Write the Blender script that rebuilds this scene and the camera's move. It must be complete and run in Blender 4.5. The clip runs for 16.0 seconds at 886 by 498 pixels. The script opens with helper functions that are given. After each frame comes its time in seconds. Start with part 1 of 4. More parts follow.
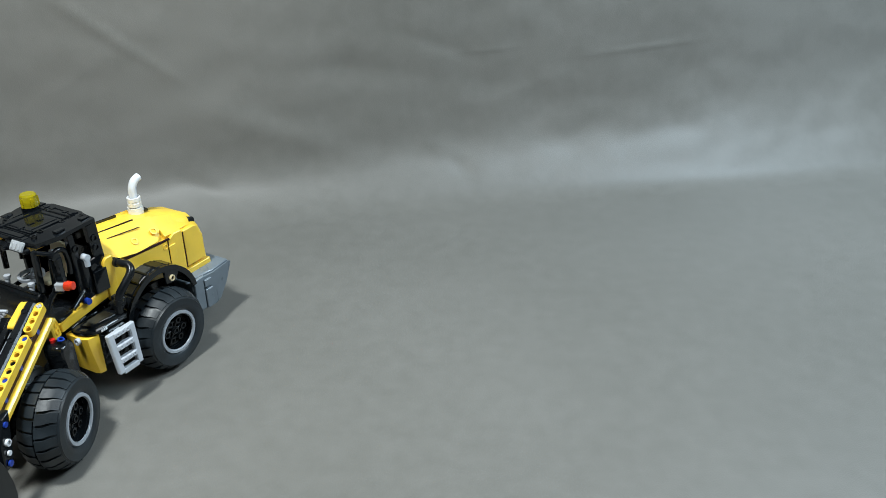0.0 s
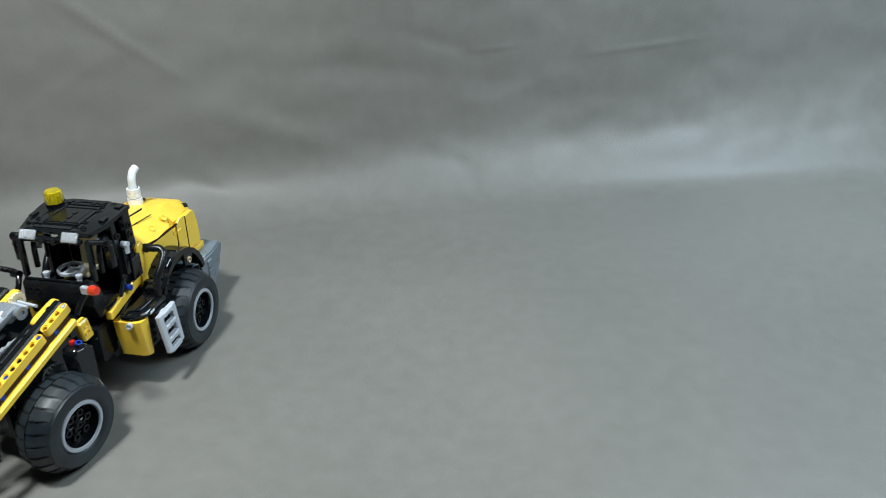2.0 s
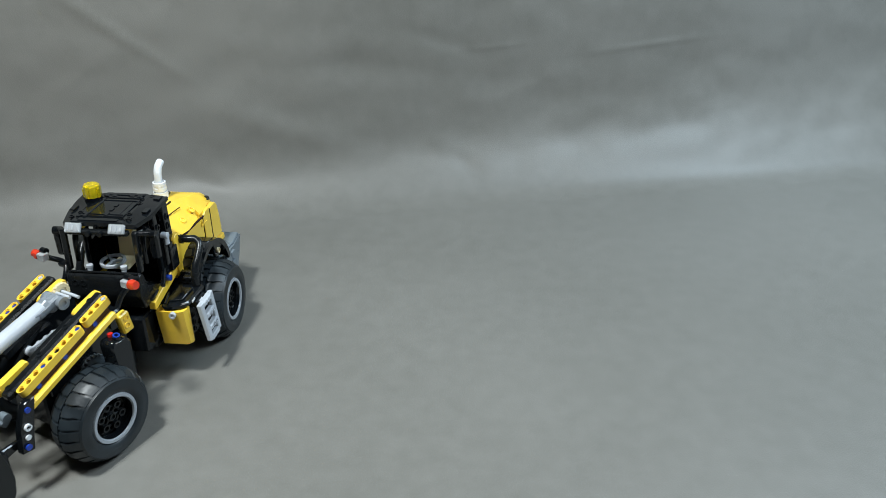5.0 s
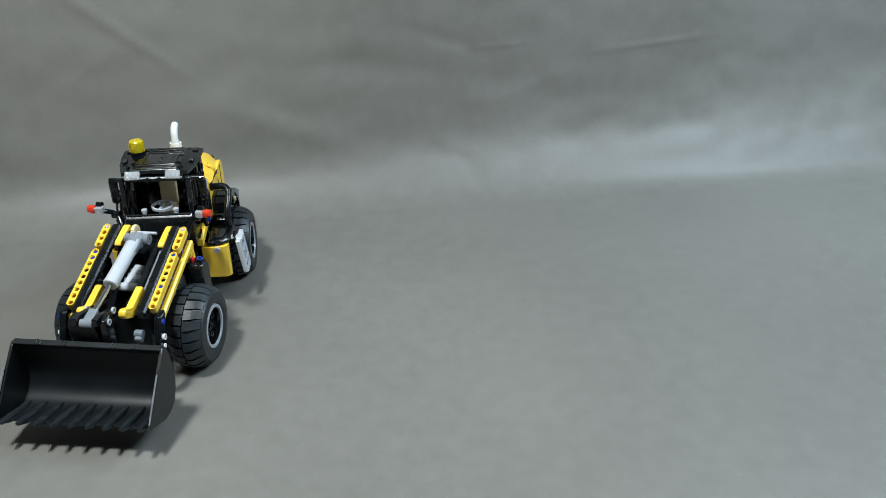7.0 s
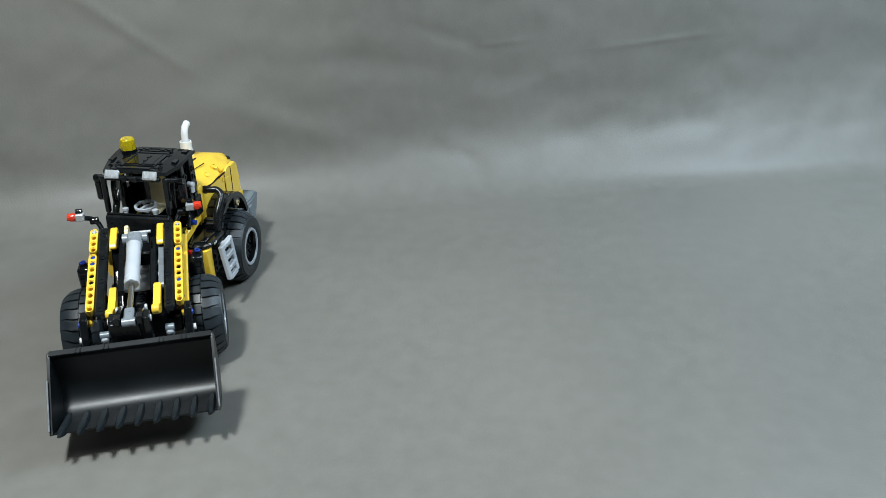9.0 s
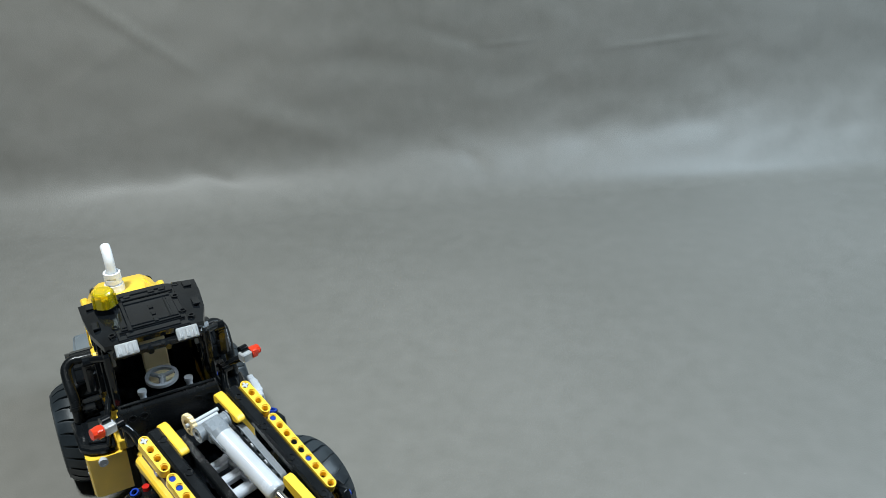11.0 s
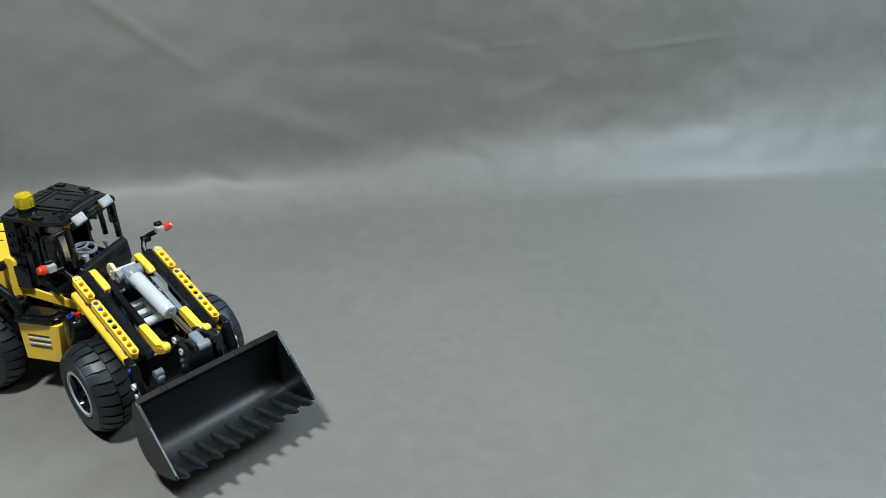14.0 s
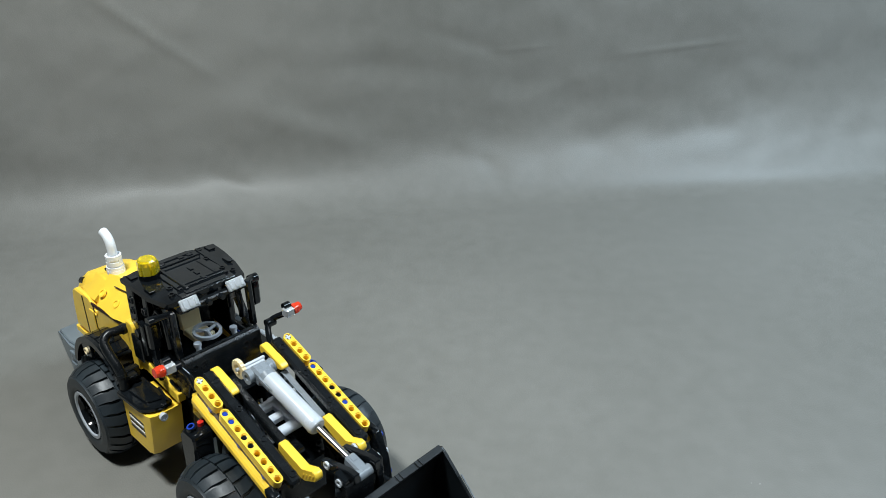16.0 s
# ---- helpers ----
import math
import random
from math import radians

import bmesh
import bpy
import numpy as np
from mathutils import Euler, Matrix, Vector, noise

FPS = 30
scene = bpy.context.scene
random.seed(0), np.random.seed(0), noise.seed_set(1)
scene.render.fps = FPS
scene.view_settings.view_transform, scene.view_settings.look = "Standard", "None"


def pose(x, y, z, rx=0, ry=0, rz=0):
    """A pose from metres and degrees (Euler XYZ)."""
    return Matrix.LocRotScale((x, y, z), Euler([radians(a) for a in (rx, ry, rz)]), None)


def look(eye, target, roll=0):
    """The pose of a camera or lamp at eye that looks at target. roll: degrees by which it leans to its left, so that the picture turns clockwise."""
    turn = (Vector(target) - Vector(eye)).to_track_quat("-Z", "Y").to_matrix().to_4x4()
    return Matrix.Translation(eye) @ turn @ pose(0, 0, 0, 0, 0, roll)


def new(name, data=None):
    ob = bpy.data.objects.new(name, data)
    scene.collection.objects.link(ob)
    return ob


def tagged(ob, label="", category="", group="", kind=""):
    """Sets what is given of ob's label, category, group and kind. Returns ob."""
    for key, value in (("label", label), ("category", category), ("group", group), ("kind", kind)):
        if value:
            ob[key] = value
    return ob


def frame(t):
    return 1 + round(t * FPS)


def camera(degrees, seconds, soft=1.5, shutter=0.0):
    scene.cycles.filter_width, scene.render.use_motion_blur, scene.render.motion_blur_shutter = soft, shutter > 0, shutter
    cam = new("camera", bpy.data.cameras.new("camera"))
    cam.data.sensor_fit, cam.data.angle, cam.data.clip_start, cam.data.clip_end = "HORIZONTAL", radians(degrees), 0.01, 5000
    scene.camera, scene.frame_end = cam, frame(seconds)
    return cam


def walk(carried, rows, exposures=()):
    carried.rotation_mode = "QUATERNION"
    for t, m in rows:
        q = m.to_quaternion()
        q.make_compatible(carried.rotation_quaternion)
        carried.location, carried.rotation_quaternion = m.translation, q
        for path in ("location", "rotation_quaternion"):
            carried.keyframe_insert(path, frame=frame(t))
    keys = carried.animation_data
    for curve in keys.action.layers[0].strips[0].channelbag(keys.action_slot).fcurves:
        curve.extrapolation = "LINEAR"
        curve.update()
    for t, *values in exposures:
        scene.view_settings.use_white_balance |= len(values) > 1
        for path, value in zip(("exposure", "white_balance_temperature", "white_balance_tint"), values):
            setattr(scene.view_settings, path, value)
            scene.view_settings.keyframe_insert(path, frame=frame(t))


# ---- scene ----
cam = camera(58.84, 16.0, soft=0.85, shutter=0.4)

# time, pan and downward tilt in degrees: the stand creeps a little
PAN = [(0, -0, 27.266), (1.5, -0.145, 27.351), (3.5, -0.29, 27.459), (7, -0.579, 27.566), (9, -0.869, 27.759), (10, -0.966, 27.781), (12.5, -1.4, 27.695), (13, -1.545, 27.652), (14.5, -1.835, 27.566), (15.5, -2.125, 27.437), (16, -2.269, 27.394)]
EYE = Vector((0.0, -0.026, 0.5023))


def aim(pan, tilt):
    p, q = radians(pan), radians(tilt - 0.134)
    way = Vector((math.sin(p) * math.cos(q), math.cos(p) * math.cos(q), -math.sin(q)))
    return look(EYE, EYE + way, 0.13)


walk(cam, [(t, aim(p, q)) for t, p, q in PAN])

# ---- light ----
world = bpy.data.worlds.new("room_air")
scene.world = world
world.use_nodes = True
world.node_tree.nodes["Background"].inputs[0].default_value = (0.75, 0.85, 1.0, 1)
world.node_tree.nodes["Background"].inputs[1].default_value = 0.006
scene.view_settings.exposure = 0.0


def area_lamp(name, eye, target, size_x, size_y, watts, colour):
    data = bpy.data.lights.new(name, "AREA")
    data.shape, data.size, data.size_y = "RECTANGLE", size_x, size_y
    data.energy, data.color = watts, colour
    ob = new(name, data)
    ob.matrix_world = look(eye, target)
    return ob


area_lamp("work_lamp_light", (-0.435, 0.265, 1.23), (-0.29, 0.40, 0.0), 0.14, 0.14, 20.0, (0.91, 0.985, 1.0))
area_lamp("window_light", (1.19, 0.90, 1.38), (0.70, 1.00, 0.0), 0.8, 0.5, 31.0, (0.66, 0.85, 1.0))
# added fill without a known source, brightens the near right of the sheet
area_lamp("ceiling_light", (1.05, 0.10, 2.00), (0.7, 0.3, 0.0), 0.7, 0.7, 11.5, (0.94, 0.98, 1.0))


# ---- materials ----
def shader(name, colour, rough=0.3, metal=0.0, vary=0.06, scale=60.0, bump=0.0, bump_scale=400.0, coat=0.0, transmission=0.0, ior=1.5, spec=0.5, dust=0.0):
    m = bpy.data.materials.new(name)
    m.use_nodes = True
    nt = m.node_tree
    b = nt.nodes["Principled BSDF"]
    co = nt.nodes.new("ShaderNodeTexCoord")
    n1 = nt.nodes.new("ShaderNodeTexNoise")
    n1.inputs["Scale"].default_value = scale
    n1.inputs["Detail"].default_value = 5
    nt.links.new(co.outputs["Object"], n1.inputs["Vector"])
    ramp = nt.nodes.new("ShaderNodeValToRGB")
    lo = [max(0.0, c * (1 - vary)) for c in colour]
    hi = [min(1.0, c * (1 + vary) + 0.3 * dust) for c in colour]
    ramp.color_ramp.elements[0].color, ramp.color_ramp.elements[0].position = (*lo, 1), 0.35
    ramp.color_ramp.elements[1].color, ramp.color_ramp.elements[1].position = (*hi, 1), 0.7
    nt.links.new(n1.outputs["Fac"], ramp.inputs["Fac"])
    nt.links.new(ramp.outputs["Color"], b.inputs["Base Color"])
    rr = nt.nodes.new("ShaderNodeMapRange")
    rr.inputs["To Min"].default_value, rr.inputs["To Max"].default_value = rough * 0.8, min(1.0, rough * 1.25)
    nt.links.new(n1.outputs["Fac"], rr.inputs["Value"])
    nt.links.new(rr.outputs["Result"], b.inputs["Roughness"])
    b.inputs["Metallic"].default_value = metal
    b.inputs["IOR"].default_value = ior
    b.inputs["Specular IOR Level"].default_value = spec
    b.inputs["Coat Weight"].default_value = coat
    b.inputs["Transmission Weight"].default_value = transmission
    if bump:
        n2 = nt.nodes.new("ShaderNodeTexNoise")
        n2.inputs["Scale"].default_value = bump_scale
        n2.inputs["Detail"].default_value = 3
        nt.links.new(co.outputs["Object"], n2.inputs["Vector"])
        bm = nt.nodes.new("ShaderNodeBump")
        bm.inputs["Strength"].default_value = bump
        bm.inputs["Distance"].default_value = 0.001
        nt.links.new(n2.outputs["Fac"], bm.inputs["Height"])
        nt.links.new(bm.outputs["Normal"], b.inputs["Normal"])
    return m


YELLOW = shader("yellow_plastic", (0.95, 0.615, 0.052), 0.31, vary=0.05, bump=0.05, spec=0.85)
BLACK = shader("black_plastic", (0.0055, 0.0068, 0.0082), 0.10, vary=0.3, bump=0.10, bump_scale=170.0, spec=0.45)
SATIN = shader("satin_black_plastic", (0.0065, 0.0078, 0.009), 0.26, vary=0.3, bump=0.10, spec=0.30)
BUCKET = shader("bucket_plastic", (0.0040, 0.0060, 0.0075), 0.41, vary=0.3, bump=0.06, spec=0.5, scale=25.0)
RUBBER = shader("tyre_rubber", (0.0110, 0.0170, 0.0220), 0.43, vary=0.3, bump=0.15, scale=40.0, dust=0.02)
LIGHT_GREY = shader("light_grey_plastic", (0.47, 0.50, 0.54), 0.25, vary=0.05, bump=0.05)
DARK_GREY = shader("dark_grey_plastic", (0.15, 0.18, 0.205), 0.28, vary=0.08, bump=0.05)
MID_GREY = shader("medium_grey_plastic", (0.20, 0.225, 0.25), 0.27, vary=0.06, bump=0.05)
# light grey toned down to carry the dimness of rims turned from light
RIM = shader("shaded_rim_plastic", (0.37, 0.395, 0.43), 0.24, vary=0.05, bump=0.05)
WHITE = shader("white_plastic", (0.74, 0.76, 0.78), 0.25, vary=0.04)
TAN = shader("tan_plastic", (0.80, 0.66, 0.40), 0.3, vary=0.05)
BLUE = shader("blue_plastic", (0.012, 0.045, 0.32), 0.25, vary=0.05)
RED = shader("red_plastic", (0.55, 0.02, 0.015), 0.25, vary=0.05)
BROWN = shader("dark_red_plastic", (0.030, 0.009, 0.009), 0.5, vary=0.1, spec=0.25)
# paler copy of the bucket plastic: light on the ribs put into colour
RIB = shader("lit_rib_plastic", (0.0105, 0.0150, 0.0180), 0.42, vary=0.4, bump=0.06, spec=0.5, scale=120.0)
# pale grey that paints the highlight along the bucket cheek's edge
EDGE = shader("edge_highlight_plastic", (0.17, 0.185, 0.20), 0.45, vary=0.25, scale=300.0)
STEEL = shader("steel_rod", (0.62, 0.60, 0.58), 0.22, metal=1.0, vary=0.06)
CLEAR = shader("clear_plastic", (0.84, 0.87, 0.90), 0.08, transmission=0.62, vary=0.04)
AMBER = shader("transparent_yellow_plastic", (0.95, 0.78, 0.02), 0.08, transmission=0.7, vary=0.03)
ORANGE = shader("transparent_red_plastic", (0.90, 0.065, 0.025), 0.12, transmission=0.35, vary=0.03)
PRINT = shader("sticker_print", (0.03, 0.03, 0.03), 0.5, vary=0.1)
LINT = shader("pale_lint", (0.62, 0.61, 0.58), 0.8, vary=0.15)
PAINT = shader("wall_paint", (0.145, 0.16, 0.17), 0.7, vary=0.05, scale=4.0, bump=0.1, bump_scale=120.0)


def sheet_material():
    m = bpy.data.materials.new("grey_leatherette")
    m.use_nodes = True
    nt = m.node_tree
    b = nt.nodes["Principled BSDF"]
    co = nt.nodes.new("ShaderNodeTexCoord")

    def noise_node(scale, detail):
        n = nt.nodes.new("ShaderNodeTexNoise")
        n.inputs["Scale"].default_value = scale
        n.inputs["Detail"].default_value = detail
        nt.links.new(co.outputs["Object"], n.inputs["Vector"])
        return n

    big, mid = noise_node(2.3, 4), noise_node(45.0, 6)
    grain = nt.nodes.new("ShaderNodeTexVoronoi")
    grain.inputs["Scale"].default_value = 620.0
    nt.links.new(co.outputs["Object"], grain.inputs["Vector"])
    mix = nt.nodes.new("ShaderNodeMath")
    mix.operation = "MULTIPLY_ADD"
    mix.inputs[1].default_value = 0.55
    nt.links.new(mid.outputs["Fac"], mix.inputs[0])
    nt.links.new(big.outputs["Fac"], mix.inputs[2])
    ramp = nt.nodes.new("ShaderNodeValToRGB")
    ramp.color_ramp.elements[0].color, ramp.color_ramp.elements[0].position = (0.149, 0.145, 0.129, 1), 0.45
    ramp.color_ramp.elements[1].color, ramp.color_ramp.elements[1].position = (0.188, 0.182, 0.165, 1), 0.95
    nt.links.new(mix.outputs[0], ramp.inputs["Fac"])
    nt.links.new(ramp.outputs["Color"], b.inputs["Base Color"])
    rr = nt.nodes.new("ShaderNodeMapRange")
    rr.inputs["To Min"].default_value, rr.inputs["To Max"].default_value = 0.40, 0.54
    nt.links.new(mid.outputs["Fac"], rr.inputs["Value"])
    nt.links.new(rr.outputs["Result"], b.inputs["Roughness"])
    b.inputs["Specular IOR Level"].default_value = 0.37
    bm = nt.nodes.new("ShaderNodeBump")
    bm.inputs["Strength"].default_value = 0.18
    bm.inputs["Distance"].default_value = 0.0006
    nt.links.new(grain.outputs["Distance"], bm.inputs["Height"])
    nt.links.new(bm.outputs["Normal"], b.inputs["Normal"])
    return m


SHEET = sheet_material()


# ---- building helpers (millimetres inside the model) ----
MM = 0.001


def to_object(name, bm, material, smooth=True):
    mesh = bpy.data.meshes.new(name)
    bmesh.ops.recalc_face_normals(bm, faces=bm.faces)
    bm.to_mesh(mesh)
    bm.free()
    for mat in (material if isinstance(material, (list, tuple)) else (material,)):
        mesh.materials.append(mat)
    if smooth:
        mesh.shade_smooth()
        mesh.set_sharp_from_angle(angle=radians(34))
    return new(name, mesh)


def part(name, bm, material, parent, label=""):
    ob = to_object(name, bm, material)
    ob.parent = parent
    if label:
        tagged(ob, label)
    return ob


def box(bm, c, s, bevel=0.4, rot=None, mat=0):
    """A bevelled block in mm: centre, size, optional turn (Euler degrees)."""
    m = pose(c[0] * MM, c[1] * MM, c[2] * MM, *(rot or (0, 0, 0))) @ Matrix.Diagonal((s[0] * MM, s[1] * MM, s[2] * MM, 1))
    made = bmesh.ops.create_cube(bm, size=1, matrix=m)
    vs = set(made["verts"])
    edges = [e for e in bm.edges if e.verts[0] in vs and e.verts[1] in vs]
    faces = {f for v in vs for f in v.link_faces}
    if bevel:
        out = bmesh.ops.bevel(bm, geom=edges, offset=bevel * MM, segments=1, affect="EDGES")
        faces = {f for f in bm.faces if f.is_valid and (f in set(out["faces"]) or f in faces)}
    for f in faces:
        if f.is_valid:
            f.material_index = mat
    return bm


def rod(bm, a, b, r, r2=None, seg=14, mat=0):
    """A round bar in mm from a to b."""
    a, b = Vector(a) * MM, Vector(b) * MM
    d = b - a
    m = Matrix.Translation((a + b) / 2) @ d.to_track_quat("Z", "Y").to_matrix().to_4x4()
    made = bmesh.ops.create_cone(bm, cap_ends=True, segments=seg, radius1=r * MM, radius2=(r if r2 is None else r2) * MM, depth=d.length, matrix=m)
    for f in {f for v in made["verts"] for f in v.link_faces}:
        f.material_index = mat
    return bm


def ring(bm, c, axis, r_out, r_in, depth, seg=24, mat=0):
    """A flat tube in mm round the axis through c."""
    q = Vector(axis).to_track_quat("Z", "Y").to_matrix()
    rows = []
    for r, h in ((r_out, -depth / 2), (r_out, depth / 2), (r_in, depth / 2), (r_in, -depth / 2)):
        rows.append([bm.verts.new((Vector(c) + q @ Vector((r * math.cos(k * math.tau / seg), r * math.sin(k * math.tau / seg), h))) * MM) for k in range(seg)])
    for i in range(4):
        p, n = rows[i], rows[(i + 1) % 4]
        for k in range(seg):
            f = bm.faces.new((p[k], p[(k + 1) % seg], n[(k + 1) % seg], n[k]))
            f.material_index = mat
    return bm


def pipe(bm, path, r, seg=12, mat=0, steps=5):
    """A bent round bar in mm along a smoothed path."""
    pts = [Vector(p) for p in path]
    fine = []
    for i in range(len(pts) - 1):
        p0, p1, p2, p3 = pts[max(i - 1, 0)], pts[i], pts[i + 1], pts[min(i + 2, len(pts) - 1)]
        for s in range(steps):
            t = s / steps
            fine.append(0.5 * ((2 * p1) + (p2 - p0) * t + (2 * p0 - 5 * p1 + 4 * p2 - p3) * t * t + (3 * p1 - p0 - 3 * p2 + p3) * t ** 3))
    fine.append(pts[-1])
    rows, up = [], Vector((0.31, 0.95, 0.05))
    for i, p in enumerate(fine):
        d = (fine[min(i + 1, len(fine) - 1)] - fine[max(i - 1, 0)]).normalized()
        u = d.cross(up).normalized()
        w = d.cross(u)
        rr = r[min(int(i * len(r) / len(fine)), len(r) - 1)] if isinstance(r, (list, tuple)) else r
        rows.append([bm.verts.new((p + rr * (math.cos(k * math.tau / seg) * u + math.sin(k * math.tau / seg) * w)) * MM) for k in range(seg)])
    for p, n in zip(rows, rows[1:]):
        for k in range(seg):
            bm.faces.new((p[k], p[(k + 1) % seg], n[(k + 1) % seg], n[k])).material_index = mat
    bm.faces.new(rows[0]).material_index = mat
    bm.faces.new(rows[-1]).material_index = mat
    return bm


def slab(bm, outline, y0, y1, bevel=0.5, plane="xz", mat=0):
    """A plate in mm: an outline in one plane, thick along the third axis from y0 to y1."""
    def place(p, h):
        a, b = p
        return Vector({"xz": (a, h, b), "xy": (a, b, h), "yz": (h, a, b)}[plane]) * MM
    lo = [bm.verts.new(place(p, y0)) for p in outline]
    hi = [bm.verts.new(place(p, y1)) for p in outline]
    n = len(outline)
    faces = [bm.faces.new(lo), bm.faces.new(hi[::-1])]
    faces += [bm.faces.new((lo[k], hi[k], hi[(k + 1) % n], lo[(k + 1) % n])) for k in range(n)]
    for f in faces:
        f.material_index = mat
    if bevel:
        edges = list({e for f in faces for e in f.edges})
        out = bmesh.ops.bevel(bm, geom=edges, offset=bevel * MM, segments=1, affect="EDGES")
        for f in out["faces"]:
            f.material_index = mat
    return bm


def loft(bm, sections, mat=0, cap=True):
    """Skin between closed sections (lists of mm points of one length)."""
    rows = [[bm.verts.new(Vector(p) * MM) for p in s] for s in sections]
    n = len(rows[0])
    for p, q in zip(rows, rows[1:]):
        for k in range(n):
            bm.faces.new((p[k], p[(k + 1) % n], q[(k + 1) % n], q[k])).material_index = mat
    if cap:
        bm.faces.new(rows[0]).material_index = mat
        bm.faces.new(rows[-1]).material_index = mat
    return bm


def beam(bm, start, way, face, holes, mat=0, width=7.6, thick=7.6, pitch=8.0):
    """A studless beam in mm with its row of round holes. start: middle of the first hole; way: along it; face: the holes' axis."""
    d, f = Vector(way).normalized(), Vector(face)
    f = (f - d * f.dot(d)).normalized()
    s = f.cross(d)
    o, seg, h, w = Vector(start), 12, thick / 2, width / 2

    def at(i, a, b, z):
        return bm.verts.new((o + d * (pitch * i + a) + s * b + f * z) * MM)

    for i in range(holes):
        rim = []
        for k in range(seg):
            an = (k + 0.5) * math.tau / seg
            c, sn = math.cos(an), math.sin(an)
            if (i == 0 and c < 0) or (i == holes - 1 and c > 0):
                rim.append((w * c, w * sn))
            else:
                m = max(2 * abs(c) / pitch, abs(sn) / w)
                rim.append((math.copysign(pitch / 2, c), math.copysign(w, sn)) if k % 3 == 1 else (c / m, sn / m))
        for side in (1, -1):
            outer = [at(i, a, b, side * h) for a, b in rim]
            lip = [at(i, 3.1 * math.cos((k + 0.5) * math.tau / seg), 3.1 * math.sin((k + 0.5) * math.tau / seg), side * h) for k in range(seg)]
            step = [at(i, 3.1 * math.cos((k + 0.5) * math.tau / seg), 3.1 * math.sin((k + 0.5) * math.tau / seg), side * (h - 0.9)) for k in range(seg)]
            bore = [at(i, 2.4 * math.cos((k + 0.5) * math.tau / seg), 2.4 * math.sin((k + 0.5) * math.tau / seg), side * (h - 0.9)) for k in range(seg)]
            deep = [at(i, 2.4 * math.cos((k + 0.5) * math.tau / seg), 2.4 * math.sin((k + 0.5) * math.tau / seg), 0) for k in range(seg)]
            for p, q in ((outer, lip), (lip, step), (step, bore), (bore, deep)):
                for k in range(seg):
                    bm.faces.new((p[k], p[(k + 1) % seg], q[(k + 1) % seg], q[k])).material_index = mat
        top = [at(i, a, b, h) for a, b in rim]
        low = [at(i, a, b, -h) for a, b in rim]
        for k in range(seg):
            j = (k + 1) % seg
            right, left = rim[k][0] > 3.9 and rim[j][0] > 3.9, rim[k][0] < -3.9 and rim[j][0] < -3.9
            if (right and i < holes - 1) or (left and i > 0):
                continue
            bm.faces.new((top[k], top[j], low[j], low[k])).material_index = mat
    bmesh.ops.remove_doubles(bm, verts=[v for v in bm.verts], dist=0.00001)
    return bm


def pins(bm, spots, axis, r=2.3, depth=2.0, mat=0):
    for p in spots:
        a = Vector(axis).normalized() * depth / 2
        rod(bm, Vector(p) - a, Vector(p) + a, r, seg=12, mat=mat)
    return bm


# ---- the place: a grey sheet swept up into a backdrop, in a plain room ----
def smooth_step(a, b, x):
    t = min(1.0, max(0.0, (x - a) / (b - a)))
    return t * t * (3 - 2 * t)


def bend_line(x):
    """Where the flat sheet starts to rise."""
    return 1.088 + 0.212 * x + 0.005 * math.sin(6.0 * x + 1.0)


# creases on the standing part: x, height, half length, half width, turn in degrees, depth
CREASES = [
    (0.075, 0.256, 0.045, 0.0035, 4, 0.0008), (0.335, 0.254, 0.090, 0.0042, 6, 0.0012), (-0.46, 0.295, 0.085, 0.006, -38, 0.0022),
    (0.03, 0.070, 0.035, 0.012, -48, -0.0019), (0.00, 0.105, 0.040, 0.014, -30, 0.0016), (-0.36, 0.070, 0.05, 0.015, -30, -0.0030),
    (0.20, 0.14, 0.10, 0.022, 12, 0.0013), (-0.10, 0.23, 0.12, 0.022, -8, -0.0035), (-0.62, 0.18, 0.06, 0.02, 50, -0.0030),
    (0.52, 0.22, 0.10, 0.026, 22, 0.0013), (0.62, 0.26, 0.09, 0.024, 50, -0.0014), (-0.25, 0.15, 0.10, 0.02, -20, 0.0026),
    (0.12, 0.19, 0.05, 0.012, 20, 0.0009), (-0.02, 0.27, 0.06, 0.010, -20, -0.0016), (-0.52, 0.24, 0.05, 0.008, 35, 0.0012),
]


def rumple(x, s):
    """How far the standing sheet swells towards the viewer, x along it, s up it."""
    up = smooth_step(0.0, 0.10, s)
    d = 0.009 * noise.noise(Vector((x * 2.3, s * 3.0, 1.7))) + 0.0032 * noise.noise(Vector((x * 6.0, s * 9.0, 4.1)))
    d += 0.0019 * noise.noise(Vector((x * 17.0, s * 21.0, 8.0)))
    for cx, cz, half, wide, turn, deep in CREASES:
        c, q = math.cos(radians(turn)), math.sin(radians(turn))
        a, b = (x - cx) * c + (s - cz) * q, -(x - cx) * q + (s - cz) * c
        if abs(a) < 3 * half and abs(b) < 4 * wide:
            d += deep * math.exp(-(a / half) ** 2 - (b / wide) ** 2)
    return d * up


